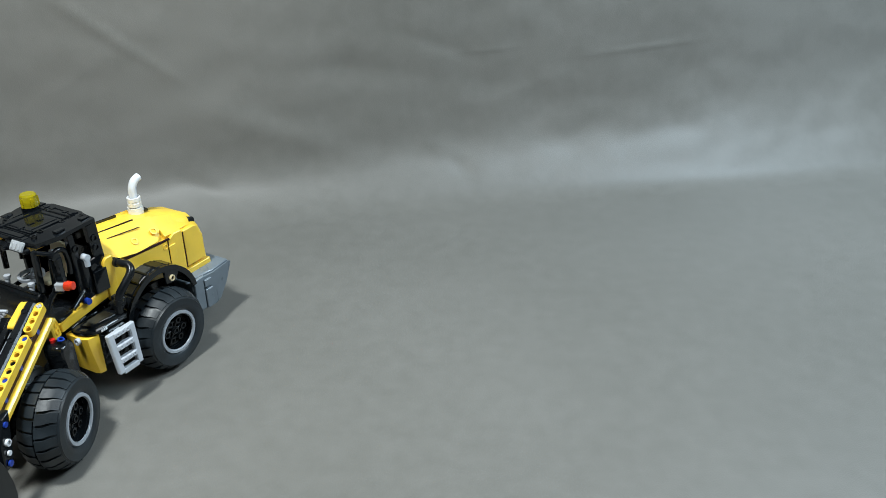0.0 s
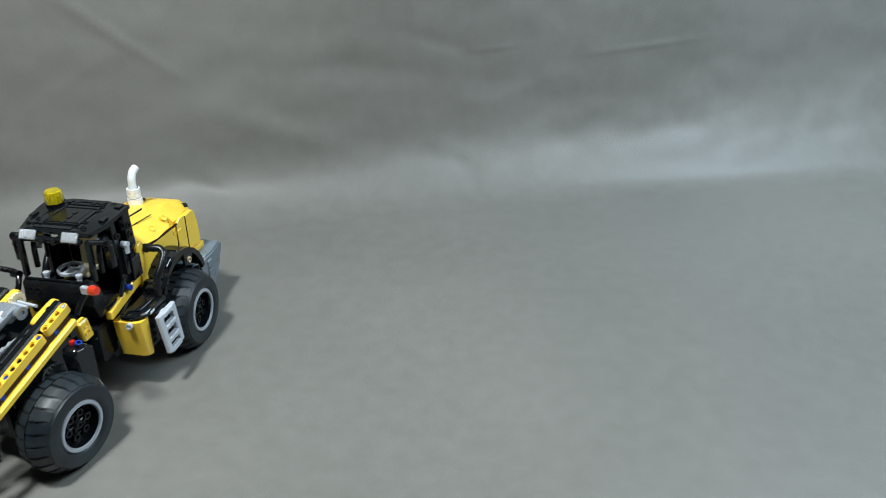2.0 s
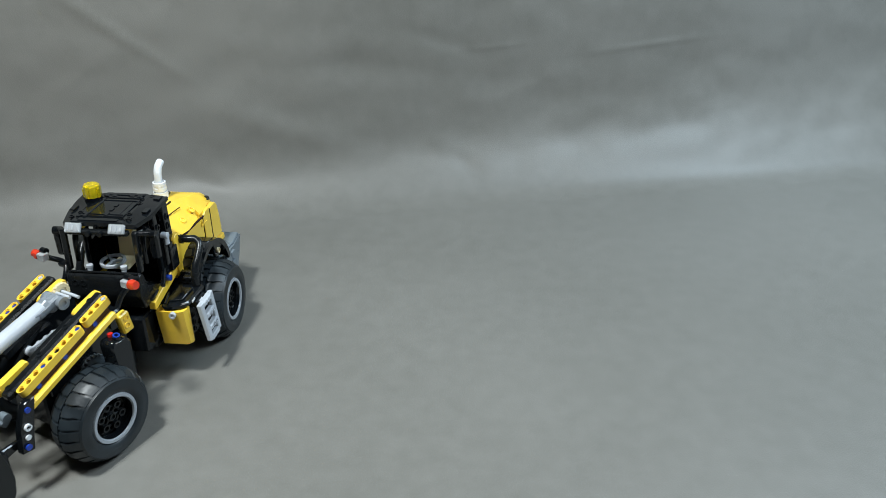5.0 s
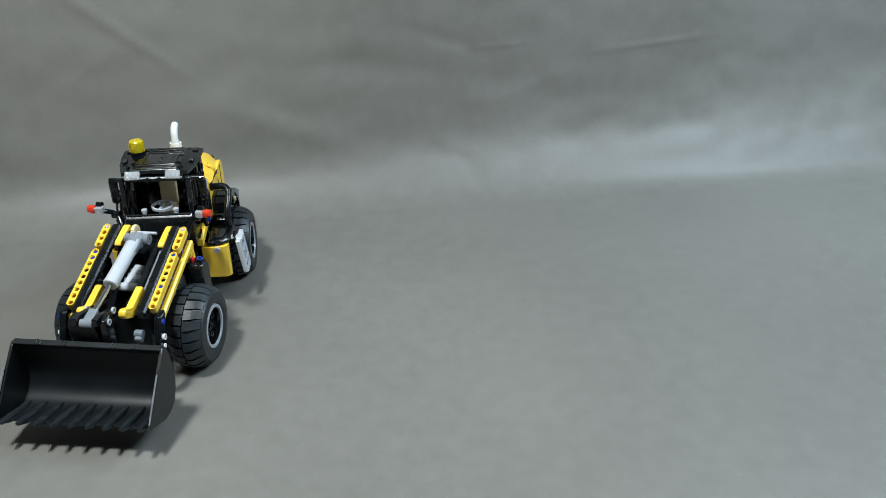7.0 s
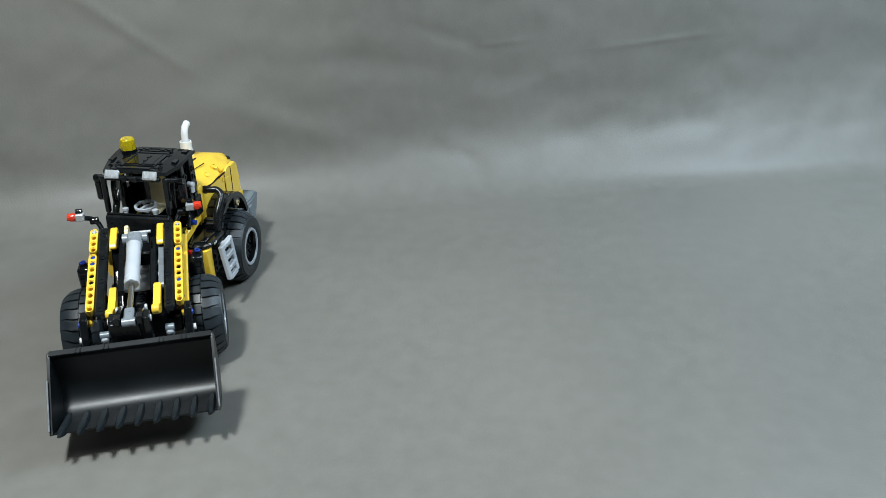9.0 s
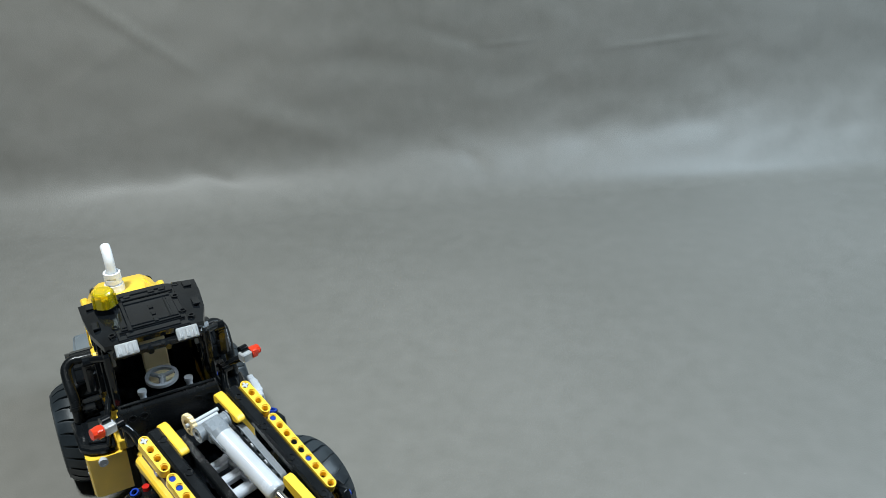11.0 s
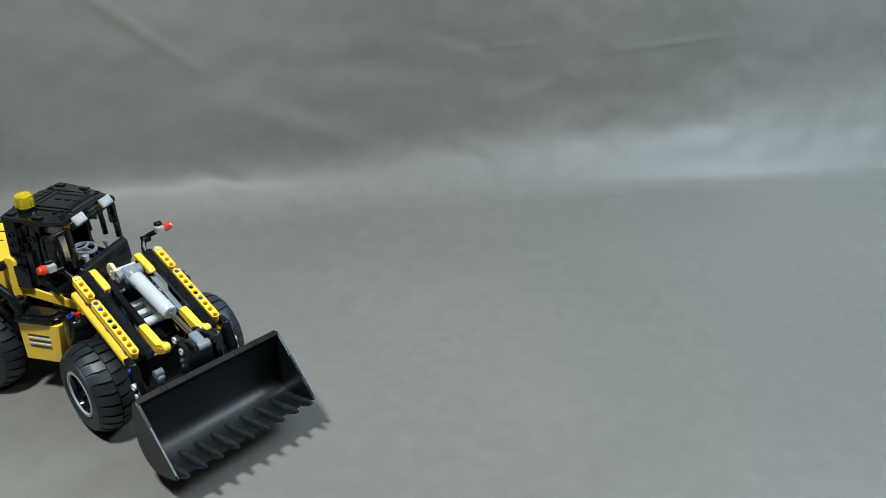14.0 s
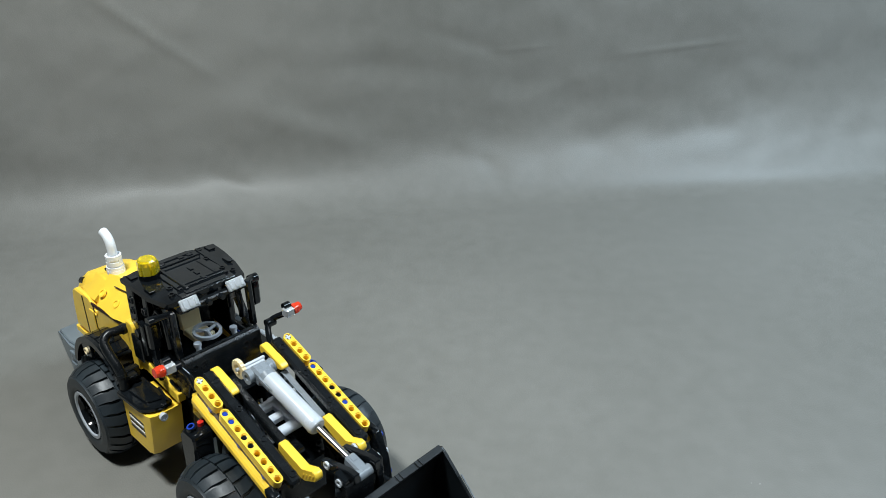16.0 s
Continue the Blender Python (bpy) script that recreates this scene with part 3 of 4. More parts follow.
def cab(loader):
    bm = bmesh.new()
    # roof: flat middle, drooping sides, split into plates
    slab(bm, [(-1, -25), (-1, 25), (-66, 27), (-70, 20), (-70, -20), (-66, -27)], 174, 179.4, 0.7, "xy")
    slab(bm, [(-12, -21), (-12, 21), (-52, 21), (-52, -15), (-42, -21)], 179.4, 180.6, 0.4, "xy")
    slab(bm, [(-55, -14), (-55, 20), (-66, 20), (-66, -14)], 179.4, 180.4, 0.4, "xy")
    slab(bm, [(-3, -19), (-3, 19), (-9, 19), (-9, -19)], 179.2, 180.2, 0.3, "xy")
    for y in (-17, -9, 9, 17):
        box(bm, (-60, y, 180.6), (5, 5, 1), 0.3)
    for s in (1, -1):
        loft(bm, [[(0, s * 25, 174), (0, s * 25, 178.6), (-5, s * 35, 175.5), (-5, s * 35, 171)], [(-26, s * 25, 174), (-26, s * 25, 179.6), (-26, s * 41, 176.5), (-26, s * 41, 172)], [(-46, s * 25, 175), (-46, s * 25, 180.2), (-46, s * 43, 178.5), (-46, s * 43, 175)], [(-66, s * 26, 175), (-66, s * 26, 180.2), (-64, s * 43.5, 179.5), (-64, s * 43.5, 176)]])
        box(bm, (-30, s * 36, 179.2), (10, 5, 1.6), 0.3)
        box(bm, (-58, s * 36, 180.4), (9, 6, 1.4), 0.3)
    for y in (-6, 6):
        rod(bm, (3, y, 170), (8, y, 170), 2.2)
    box(bm, (-30, -15, 180.4), (44, 3.4, 2.6), 0.7)
    box(bm, (-30, 15.5, 180.2), (30, 2.4, 2.0), 0.5)
    for x, y in ((-20, 24), (-44, 24), (-20, -24), (-62, 28), (-10, 28), (-10, -28)):
        ring(bm, (x, y, 179.8), (0, 0, 1), 2.6, 1.7, 1.4, 12)
    for x in (-16, -26, -36):
        box(bm, (x, 4, 180.9), (6, 3, 0.9), 0.2)
    for x, half, z in ((-9.5, 23, 180.3), (-15, 20, 180.6), (-47, 20, 180.7), (-54, 24, 180.4), (-61, 20, 180.5)):
        rod(bm, (x, -half, z), (x, half, z), 0.7, seg=8)
    bmesh.ops.translate(bm, verts=bm.verts, vec=(0, 0, 1.8 * MM))
    part("roof", bm, BLACK, loader, "glossy black plated cab roof")
    bm = bmesh.new()
    box(bm, (1, 0, 171.5), (6, 62, 5), 1.2)
    for y in (-24, -8, 8, 24):
        rod(bm, (3.6, y, 171.5), (4.8, y, 171.5), 1.8)
    part("roof_beam", bm, SATIN, loader)
    for s in (1, -1):
        bm = bmesh.new()
        box(bm, (-14, s * 24, 170.5), (18, 7, 6), 0.8)
        part("roof_brick", bm, YELLOW, loader)
    for s in (1, -1):
        bm = bmesh.new()
        box(bm, (3.2, s * 21.1, 176.2), (3.4, 15.4, 9.4), 0.7, (0, -34, 0))
        for k in (-5, 0, 5):
            box(bm, (4.6, s * 21.1 + k, 177.2), (1.6, 2.6, 6.4), 0.4, (0, -34, 0))
        part("roof_light", bm, CLEAR, loader, "clear plastic roof lamp")
        # pillars and side walls
        bm = bmesh.new()
        slab(bm, [(-36, 92), (-36, 138), (-70, 142), (-70, 92)], s * 34, s * 39, 0.8)
        slab(bm, [(-58, 138), (-56, 175), (-68, 176), (-70, 138)], s * 33, s * 39, 0.8)
        slab(bm, [(-36, 136), (-34, 174), (-41, 174), (-44, 136)], s * 33, s * 39, 0.8)
        for x, z in ((-40, 158), (-62, 160), (-62, 150), (-44, 130), (-60, 128)):
            ring(bm, (x, s * 39.4, z), (0, 1, 0), 3.4, 2.3, 1.8, 14)
        box(bm, (-44, s * 40.5, 130), (6, 5, 30), 0.8)
        box(bm, (-58, s * 40.5, 116), (16, 6, 24), 0.8)
        rod(bm, (-52, s * 39, 134), (-52, s * 44, 134), 3.6)
        rod(bm, (-40, s * 38, 112), (-20, s * 44, 104), 2.4)
        part("side_wall", bm, BLACK, loader)
        # added black filler that darkens the gap behind the handrail
        bm = bmesh.new()
        box(bm, (-66, s * 50, 91), (6, 14, 10), 0.8)
        box(bm, (-60, s * 54, 90), (8, 12, 8), 0.8)
        for y in (50, 57):
            ring(bm, (-55.6, s * y, 90), (1, 0, 0), 3.0, 2.1, 1.6, 12)
        part("console", bm, SATIN, loader)
        bm = bmesh.new()
        box(bm, (-1, s * 35, 151), (5.5, 5, 42), 0.9, (0, -3, 0))
        part("pillar", bm, BLACK, loader)
        bm = bmesh.new()
        pipe(bm, [(-15, s * 34, 132), (-16, s * 34, 150), (-19, s * 34, 159), (-26, s * 34, 162), (-32, s * 34, 158), (-34, s * 34, 146), (-33, s * 34, 134)], 2.7)
        part("window_loop", bm, BLACK, loader)
        # mirror beside the roof's front corner
        bm = bmesh.new()
        rod(bm, (-4, s * 36, 169), (-12, s * 46, 166), 2.6)
        rod(bm, (-12, s * 43, 165), (-12, s * 50.5, 165), 4.0)
        box(bm, (-13, s * 47.5, 152), (7.5, 8.4, 26), 2.0)
        rod(bm, (-9.4, s * 47.5, 158), (-8.6, s * 47.5, 158), 2.6)
        part("mirror", bm, BLACK, loader, "black wing mirror on a bracket")
        bm = bmesh.new()
        rod(bm, (-2, s * 17, 126), (-3, s * 17, 132.5), 2.4)
        rod(bm, (-3, s * 17, 131.5), (-3, s * 17, 134), 3.2)
        part("lever", bm, LIGHT_GREY, loader)
        bm = bmesh.new()
        rod(bm, (-24, s * 31, 162), (-20, s * 31, 150), 2.2)
        rod(bm, (-26, s * 31, 160), (-20, s * 31, 162), 2.6)
        part("window_clip", bm, LIGHT_GREY, loader, "light grey clip in the cab window")
        if s > 0:
            bm = bmesh.new()
            rod(bm, (-46, 39, 147), (-46, 45.5, 147), 3.4)
            rod(bm, (-46, 43, 147), (-46, 43, 138), 3.0)
            part("wall_pin", bm, LIGHT_GREY, loader)
            bm = bmesh.new()
            rod(bm, (-38, 40, 103), (-38, 45, 103), 3.2)
            part("wall_pin", bm, BLUE, loader)
    bm = bmesh.new()
    box(bm, (-69, 0, 134), (5, 70, 76), 1)
    box(bm, (-64, -22, 140), (8, 16, 50), 1)
    box(bm, (-60, 24, 134), (12, 18, 40), 1)
    part("rear_wall", bm, BLACK, loader)
    bm = bmesh.new()
    slab(bm, [(3, 131), (8, 127), (10, 108), (4, 92), (-34, 92), (-34, 100), (-6, 110), (-2, 127)], -36, 36, 0.8)
    for y in (-28, -20, 20, 28):
        ring(bm, (8.6, y, 120), (1, 0, 0.1), 3.2, 2.2, 1.6, 14)
    part("front_panel", bm, SATIN, loader)
    bm = bmesh.new()
    rod(bm, (5.0, -34, 130.6), (5.0, 34, 130.6), 1.1, seg=10)
    part("dash_bar", bm, SATIN, loader)
    bm = bmesh.new()
    box(bm, (-48, 1.5, 138), (5, 19, 32), 1.0, (0, -6, 0))
    box(bm, (-34, 1.5, 121), (22, 19, 5), 1.0)
    part("seat", bm, TAN, loader, "tan operator seat")
    bm = bmesh.new()
    axis = Vector((0.08, 0, 1.0)).normalized()
    c = Vector((-16, 0, 132))
    ring(bm, c, axis, 12.2, 9.6, 2.6, 28)
    for k in range(3):
        an = k * math.tau / 3 + 0.3
        d = axis.to_track_quat("Z", "Y").to_matrix() @ Vector((math.cos(an), math.sin(an), 0))
        rod(bm, c, c + d * 10, 1.5, seg=8)
    rod(bm, c - axis * 8, c + axis * 1.2, 2.6)
    part("steering_wheel", bm, LIGHT_GREY, loader, "light grey three-spoke steering wheel")
    bm = bmesh.new()
    rod(bm, (-49, -25.4, 178), (-49, -25.4, 186), 8.4, seg=20)
    part("beacon_base", bm, BLACK, loader)
    bm = bmesh.new()
    rod(bm, (-49, -25.4, 185.6), (-49, -25.4, 197), 8.3, 7.9, seg=10)
    rod(bm, (-49, -25.4, 197), (-49, -25.4, 198.5), 7.9, 6.6, seg=10)
    for k in range(5):
        an = k * math.tau / 5
        box(bm, (-49 + 8.2 * math.cos(an), -25.4 + 8.2 * math.sin(an), 190.5), (1.4, 2.2, 9), 0.3, (0, 0, math.degrees(an)))
    part("beacon", bm, AMBER, loader, "transparent yellow beacon on the roof")


ARM_WAY, ARM_UP = Vector((0.931, 0, -0.365)), Vector((0.365, 0, 0.931))


ARM_STRETCH = 1.043


def arm_point(along, y, up=0.0):
    return Vector((36.2, y, 133.1)) + ARM_WAY * along * ARM_STRETCH + ARM_UP * up


def arm_box(bm, a0, a1, y0, y1, u0, u1, bevel=0.6, mat=0):
    c = arm_point((a0 + a1) / 2, (y0 + y1) / 2, (u0 + u1) / 2)
    box(bm, c, (abs(a1 - a0) * ARM_STRETCH, abs(y1 - y0), abs(u1 - u0)), bevel, (0, 21.4, 0), mat)


def front_half(loader):
    """Parts of the steered half; returns those to be moved with it."""
    moved = []

    def front(name, bm, material, label="", parent=None):
        ob = part(name, bm, material, parent or loader, label)
        if parent is None:
            moved.append(ob)
        return ob

    bm = bmesh.new()
    box(bm, (58, 0, 44), (96, 44, 36), 2)
    box(bm, (62, 0, 56), (60, 40, 24), 2)
    box(bm, (FRONT_AXLE, 0, HUB), (20, 72, 20), 2)
    box(bm, (20, 0, 88), (26, 40, 20), 2)
    for s in (1, -1):
        slab(bm, [(26, 60), (26, 116), (36, 126), (50, 122), (66, 96), (100, 70), (100, 56)], s * 18, s * 26, 1)
    front("front_frame", bm, BLACK, "black plastic front frame")
    for s in (1, -1):
        # lift arm: perforated yellow beams outside, black beam inside
        bm = bmesh.new()
        arm_box(bm, -1, 111, s * 27.4, s * 37.0, -8, 0.2, 1.8)
        arm = front("lift_arm", bm, SATIN, "black and yellow lift arm of perforated beams")
        bm = bmesh.new()
        beam(bm, arm_point(4, s * 41.5, -3.8), ARM_WAY, ARM_UP, 4, pitch=8.3)
        part("beam", bm, YELLOW, arm)
        bm = bmesh.new()
        beam(bm, arm_point(37, s * 41.5, -4.6), ARM_WAY, ARM_UP, 9, pitch=8.3)
        part("beam", bm, YELLOW, arm)
        bm = bmesh.new()
        arm_box(bm, 6, 104, s * 36.5, s * 44.0, -15, -7.5, 0.5)
        part("spacer", bm, BROWN, arm)
        bm = bmesh.new()
        arm_box(bm, 5, 108, s * 41.5, s * 48.8, -21.5, -14.2, 1.6)
        part("beam", bm, YELLOW, arm)
        for k in (37, 45 if s < 0 else 77):
            bm = bmesh.new()
            pins(bm, [arm_point(k, s * 41.5, -3.4)], ARM_UP, 2.35, 1.6)
            part("pin", bm, BLUE, arm, "blue connector pin")
        for k in (61, 69):
            bm = bmesh.new()
            pins(bm, [arm_point(k, s * 41.5, -3.6)], ARM_UP, 2.35, 1.6)
            part("pin", bm, BLACK, arm)
        for k in (24, 60, 90):
            bm = bmesh.new()
            pins(bm, [arm_point(k, s * 43.5, -10.5)], (0, s, 0.1), 2.4, 3)
            part("pin", bm, BLUE, arm, "blue connector pin")
        bm = bmesh.new()
        for w, q in ((5, 1.5), (1.5, 5)):
            arm_box(bm, 4 - w / 2, 4 + w / 2, s * 41.5 - q / 2, s * 41.5 + q / 2, -2.4, -0.3, 0)
        part("axle_end", bm, LIGHT_GREY, arm)
        # drop link from the arm's tip to the bucket
        bm = bmesh.new()
        slab(bm, [(129, 88), (141, 86), (150, 64), (153, 42), (141, 40), (138, 58)], s * 44.5, s * 51.5, 1)
        slab(bm, [(146, 52), (150, 44), (172, 40), (172, 52)], s * 40, s * 44, 1)
        part("drop_link", bm, BLACK, arm)
        bm = bmesh.new()
        ring(bm, (143, s * 52.6, 65), (0, 1, 0), 3.2, 1.9, 2.4, 14)
        part("pin", bm, WHITE, arm)
        bm = bmesh.new()
        rod(bm, (145, s * 52, 56), (145, s * 53.6, 56), 2.4)
        part("pin", bm, WHITE, arm)
        bm = bmesh.new()
        rod(bm, (139, s * 51, 80), (139, s * 53, 80), 2.6)
        part("pin", bm, BLUE, arm)
        bm = bmesh.new()
        rod(bm, (147, s * 52, 47), (147, s * 53.6, 47), 2.8)
        part("pin", bm, BLUE, arm)
        # inner yellow pieces
        bm = bmesh.new()
        slab(bm, [(29, 123), (29.2, 128.4), (31, 130.2), (35, 130), (56, 123.4), (59.4, 120.8), (59.6, 118.6), (57, 117), (53, 117.4), (31, 121.8)], s * 19.8, s * 26.8, 0.8)
        part("inner_beam", bm, YELLOW, arm)
        bm = bmesh.new()
        slab(bm, [(110, 95), (134, 84), (141, 84), (154, 91), (156, 95), (154.5, 99), (150.5, 100), (139, 93.5), (114, 103), (111, 102)], s * 17.4, s * 24.2, 0.8)
        for k in range(4):
            box(bm, (139.5 + 4 * k, s * 24.3, 88.5 + 1.9 * k), (1.0, 0.8, 6), 0.2, (0, 25, 0))
        part("bent_beam", bm, YELLOW, arm)
        bm = bmesh.new()
        arm_box(bm, 10, 78, s * 12.4, s * 18.6, -17, -9, 0.8)
        part("inner_beam", bm, SATIN, arm)
        if s > 0:
            bm = bmesh.new()
            beam(bm, arm_point(26, s * 23.2, -13.5), ARM_WAY, (0, 1, 0), 7, thick=5)
            part("grey_beam", bm, MID_GREY, arm, "grey perforated beam")
            bm = bmesh.new()
            pins(bm, [arm_point(42, s * 20.6, -13.5), arm_point(58, s * 20.6, -13.5)], (0, 1, 0), 2.3, 1.6)
            part("pin", bm, LIGHT_GREY, arm)
        bm = bmesh.new()
        rod(bm, (147, s * 26, 70), (147, s * 34, 70), 4.0, seg=18)
        box(bm, (149, s * 30, 66), (7, 7, 8), 1.2, (0, 30, 0))
        part("connector", bm, DARK_GREY, arm)
        for k in (10, 40, 70, 104):
            bm = bmesh.new()
            ring(bm, arm_point(k, s * 31.2, 0.6), ARM_UP, 2.9, 2.0, 0.8, 12)
            part("pin", bm, SATIN, arm)
        # indicator lamps on stalks
        bm = bmesh.new()
        pipe(bm, [(24, s * 37, 112), (17, s * 38, 122), (11, s * 42, 129), (10, s * 47, 133), (15, s * 52, 137), (20, s * 57, 140)], 2.7)
        rod(bm, (20, s * 53, 147), (20, s * 59, 147), 3.2)
        rod(bm, (20, s * 56, 140), (20, s * 56, 147), 2.2)
        rod(bm, (10, s * 41, 131), (10, s * 49, 131), 4.0)
        stalk = front("indicator", bm, BLACK, "indicator lamp on a black stalk")
        bm = bmesh.new()
        box(bm, (23, s * 55.6, 142.4), (7.8, 8.6, 7.6), 0.9)
        part("lens", bm, CLEAR, stalk, "clear plastic lamp body")
        bm = bmesh.new()
        rod(bm, (23, s * 60.0, 142.6), (23, s * 67.6, 143.4), 4.4, 3.9, seg=10)
        box(bm, (23, s * 62.6, 142.8), (7.6, 5.0, 7.2), 0.8)
        part("lamp_cap", bm, ORANGE, stalk, "transparent red lamp cap")
        # pin blocks behind the front wheels
        bm = bmesh.new()
        slab(bm, [(36, 54), (36, 92), (42, 98), (56, 98), (58, 92), (54, 54)], s * 46, s * 63, 1.6)
        ring(bm, (47, s * 58, 99), (0, 0, 1), 3.8, 2.4, 3.0, 16)
        side = front("pin_block", bm, BLACK)
        bm = bmesh.new()
        ring(bm, (47, s * 58, 100.6), (0, 0.3 * s, 1), 3.2, 2.0, 2.4, 16)
        part("pin", bm, BLUE, side)
        bm = bmesh.new()
        rod(bm, (47, s * 50, 97), (47, s * 50, 101), 2.5)
        part("pin", bm, RED, side)
    # crowd cylinder
    bm = bmesh.new()
    rod(bm, (72, 0, 127.0), (126, 0, 113.0), 7.0, seg=24)
    rod(bm, (126, 0, 113.0), (128.5, 0, 112.4), 7.4, 6.6, seg=24)
    ring(bm, (128.4, 0, 112.4), (0.968, 0, -0.25), 6.2, 3.4, 1.2, 22)
    cylinder = front("cylinder", bm, LIGHT_GREY, "light grey linear cylinder with a metal rod")
    bm = bmesh.new()
    rod(bm, (66, 0, 128.4), (80, 0, 124.8), 7.6, seg=24)
    slab(bm, [(66, -7.4), (66, 7.4), (84, 7.2), (90, 3.2), (94, 0), (90, -3.2), (84, -7.2)], 128.5, 131.0, 0.8, "xy")
    bmesh.ops.rotate(bm, verts=[v for v in bm.verts if v.co.z > 0.1284], cent=Vector((66, 0, 129)) * MM, matrix=Matrix.Rotation(radians(14), 3, "Y"))
    box(bm, (62, 0, 127.5), (15, 14.5, 13), 2.0, (0, 14, 0))
    rod(bm, (58, -11, 127.5), (58, 11, 127.5), 5.6, seg=20)
    for y in (-11.4, -4, 4, 11.4):
        ring(bm, (58, y, 127.5), (0, 1, 0), 6.0, 2.6, 1.4, 18)
    part("head", bm, MID_GREY, cylinder, "medium grey cylinder head")
    bm = bmesh.new()
    rod(bm, (128, 0, 112.5), (170, 0, 102.6), 2.7, seg=14)
    part("piston_rod", bm, STEEL, cylinder, "bare metal piston rod")
    bm = bmesh.new()
    box(bm, (172, 0, 102.4), (19, 9, 8), 1.4, (0, 13, 0))
    rod(bm, (179, -6, 100.6), (179, 6, 100.6), 4.2, seg=16)
    box(bm, (168, 0, 107.2), (6, 4, 1.2), 0.3, (0, 13, 0))
    part("clevis", bm, MID_GREY, cylinder)
    bm = bmesh.new()
    ring(bm, (44, -9, 127.5), (0, 1, 0), 7.8, 4.6, 3.4, 24)
    ring(bm, (44, -9, 127.5), (0, 1, 0), 4.8, 2.2, 2.0, 20)
    for k in range(16):
        an = k * math.tau / 16
        box(bm, (44 + 8.0 * math.cos(an), -9, 127.5 + 8.0 * math.sin(an)), (1.0, 3.4, 1.4), 0.2, (0, -math.degrees(an), 0))
    part("gear", bm, TAN, cylinder, "tan gear wheel on the cylinder's axle")
    bm = bmesh.new()
    rod(bm, (44, -12, 127.5), (44, 14, 127.5), 1.6)
    part("axle", bm, LIGHT_GREY, cylinder)
    bm = bmesh.new()
    rod(bm, (50, -10, 129), (50, 10, 129), 1.6)
    part("axle", bm, LIGHT_GREY, cylinder)
    # tilt links
    for s in (1, -1):
        bm = bmesh.new()
        slab(bm, [(146, 100), (146, 94), (176, 98), (184, 100), (184, 108), (176, 108)], s * 7, s * 12.5, 0.8)
        slab(bm, [(168, 106), (180, 104), (181, 82), (174, 62), (167, 66)], s * 12, s * 18, 0.8)
        link = front("tilt_link", bm, BLACK)
        bm = bmesh.new()
        ring(bm, (154, s * 13.0, 100), (0, 1, 0), 3.2, 1.8, 1.8, 14)
        part("pin", bm, LIGHT_GREY, link)
        bm = bmesh.new()
        ring(bm, (174, s * 18.2, 100), (0, 1, 0), 3.2, 1.8, 1.8, 14)
        part("pin", bm, LIGHT_GREY, link)
    bm = bmesh.new()
    box(bm, (68, -9, 88), (34, 7, 7), 1.2, (0, 8, 0))
    box(bm, (68, 10, 88), (34, 7, 7), 1.2, (0, 8, 0))
    box(bm, (56, 0, 89.5), (8, 24, 7), 1.2, (0, 8, 0))
    box(bm, (71, 0, 87.4), (7, 24, 7), 1.2, (0, 8, 0))
    rod(bm, (86, -14, 85.6), (86, 14, 85.6), 4.6, seg=18)
    ring(bm, (86, -14.4, 85.6), (0, 1, 0), 4.4, 2.4, 1.2, 18)
    for x in (60, 68, 76):
        ring(bm, (x, -12.8, 88.6 - 0.14 * (x - 68)), (0, 1, 0), 3.0, 2.1, 1.0, 12)
    front("connector", bm, LIGHT_GREY, "light grey connector between the arms")
    bm = bmesh.new()
    slab(bm, [(176, 102), (182, 100), (179, 66), (170, 62)], -18, 8, 0.5)
    front("bucket_link", bm, SATIN, "black link from the rod to the bucket")
    bm = bmesh.new()
    box(bm, (80, 0, 74), (44, 12, 8), 1.2, (0, 10, 0))
    for x in (64, 72, 80, 88, 96):
        ring(bm, (x, 0, 78.4 - 0.17 * (x - 80)), (0.17, 0, 1), 3.0, 2.2, 1.0, 12)
    front("cross_beam", bm, BLACK)
    for s in (1, -1):
        bm = bmesh.new()
        box(bm, (18, s * 34, 92), (12, 8, 22), 1.4, (0, 10, 0))
        ring(bm, (18, s * 38.4, 98), (0, 1, 0), 3.1, 2.2, 1.2, 12)
        ring(bm, (18, s * 38.4, 90), (0, 1, 0), 3.1, 2.2, 1.2, 12)
        front("yellow_bracket", bm, YELLOW)
        bm = bmesh.new()
        ring(bm, (56, s * 30, 62), (0.2, s, 0.3), 12.0, 4.0, 5.0, 24)
        for k in range(20):
            an = k * math.tau / 20
            box(bm, (56 + 12.4 * math.cos(an), s * 30, 62 + 12.4 * math.sin(an)), (2.0, 5.0, 1.8), 0.2, (0, -math.degrees(an), 0))
        front("gear", bm, DARK_GREY)
    moved += bucket(loader)
    return moved


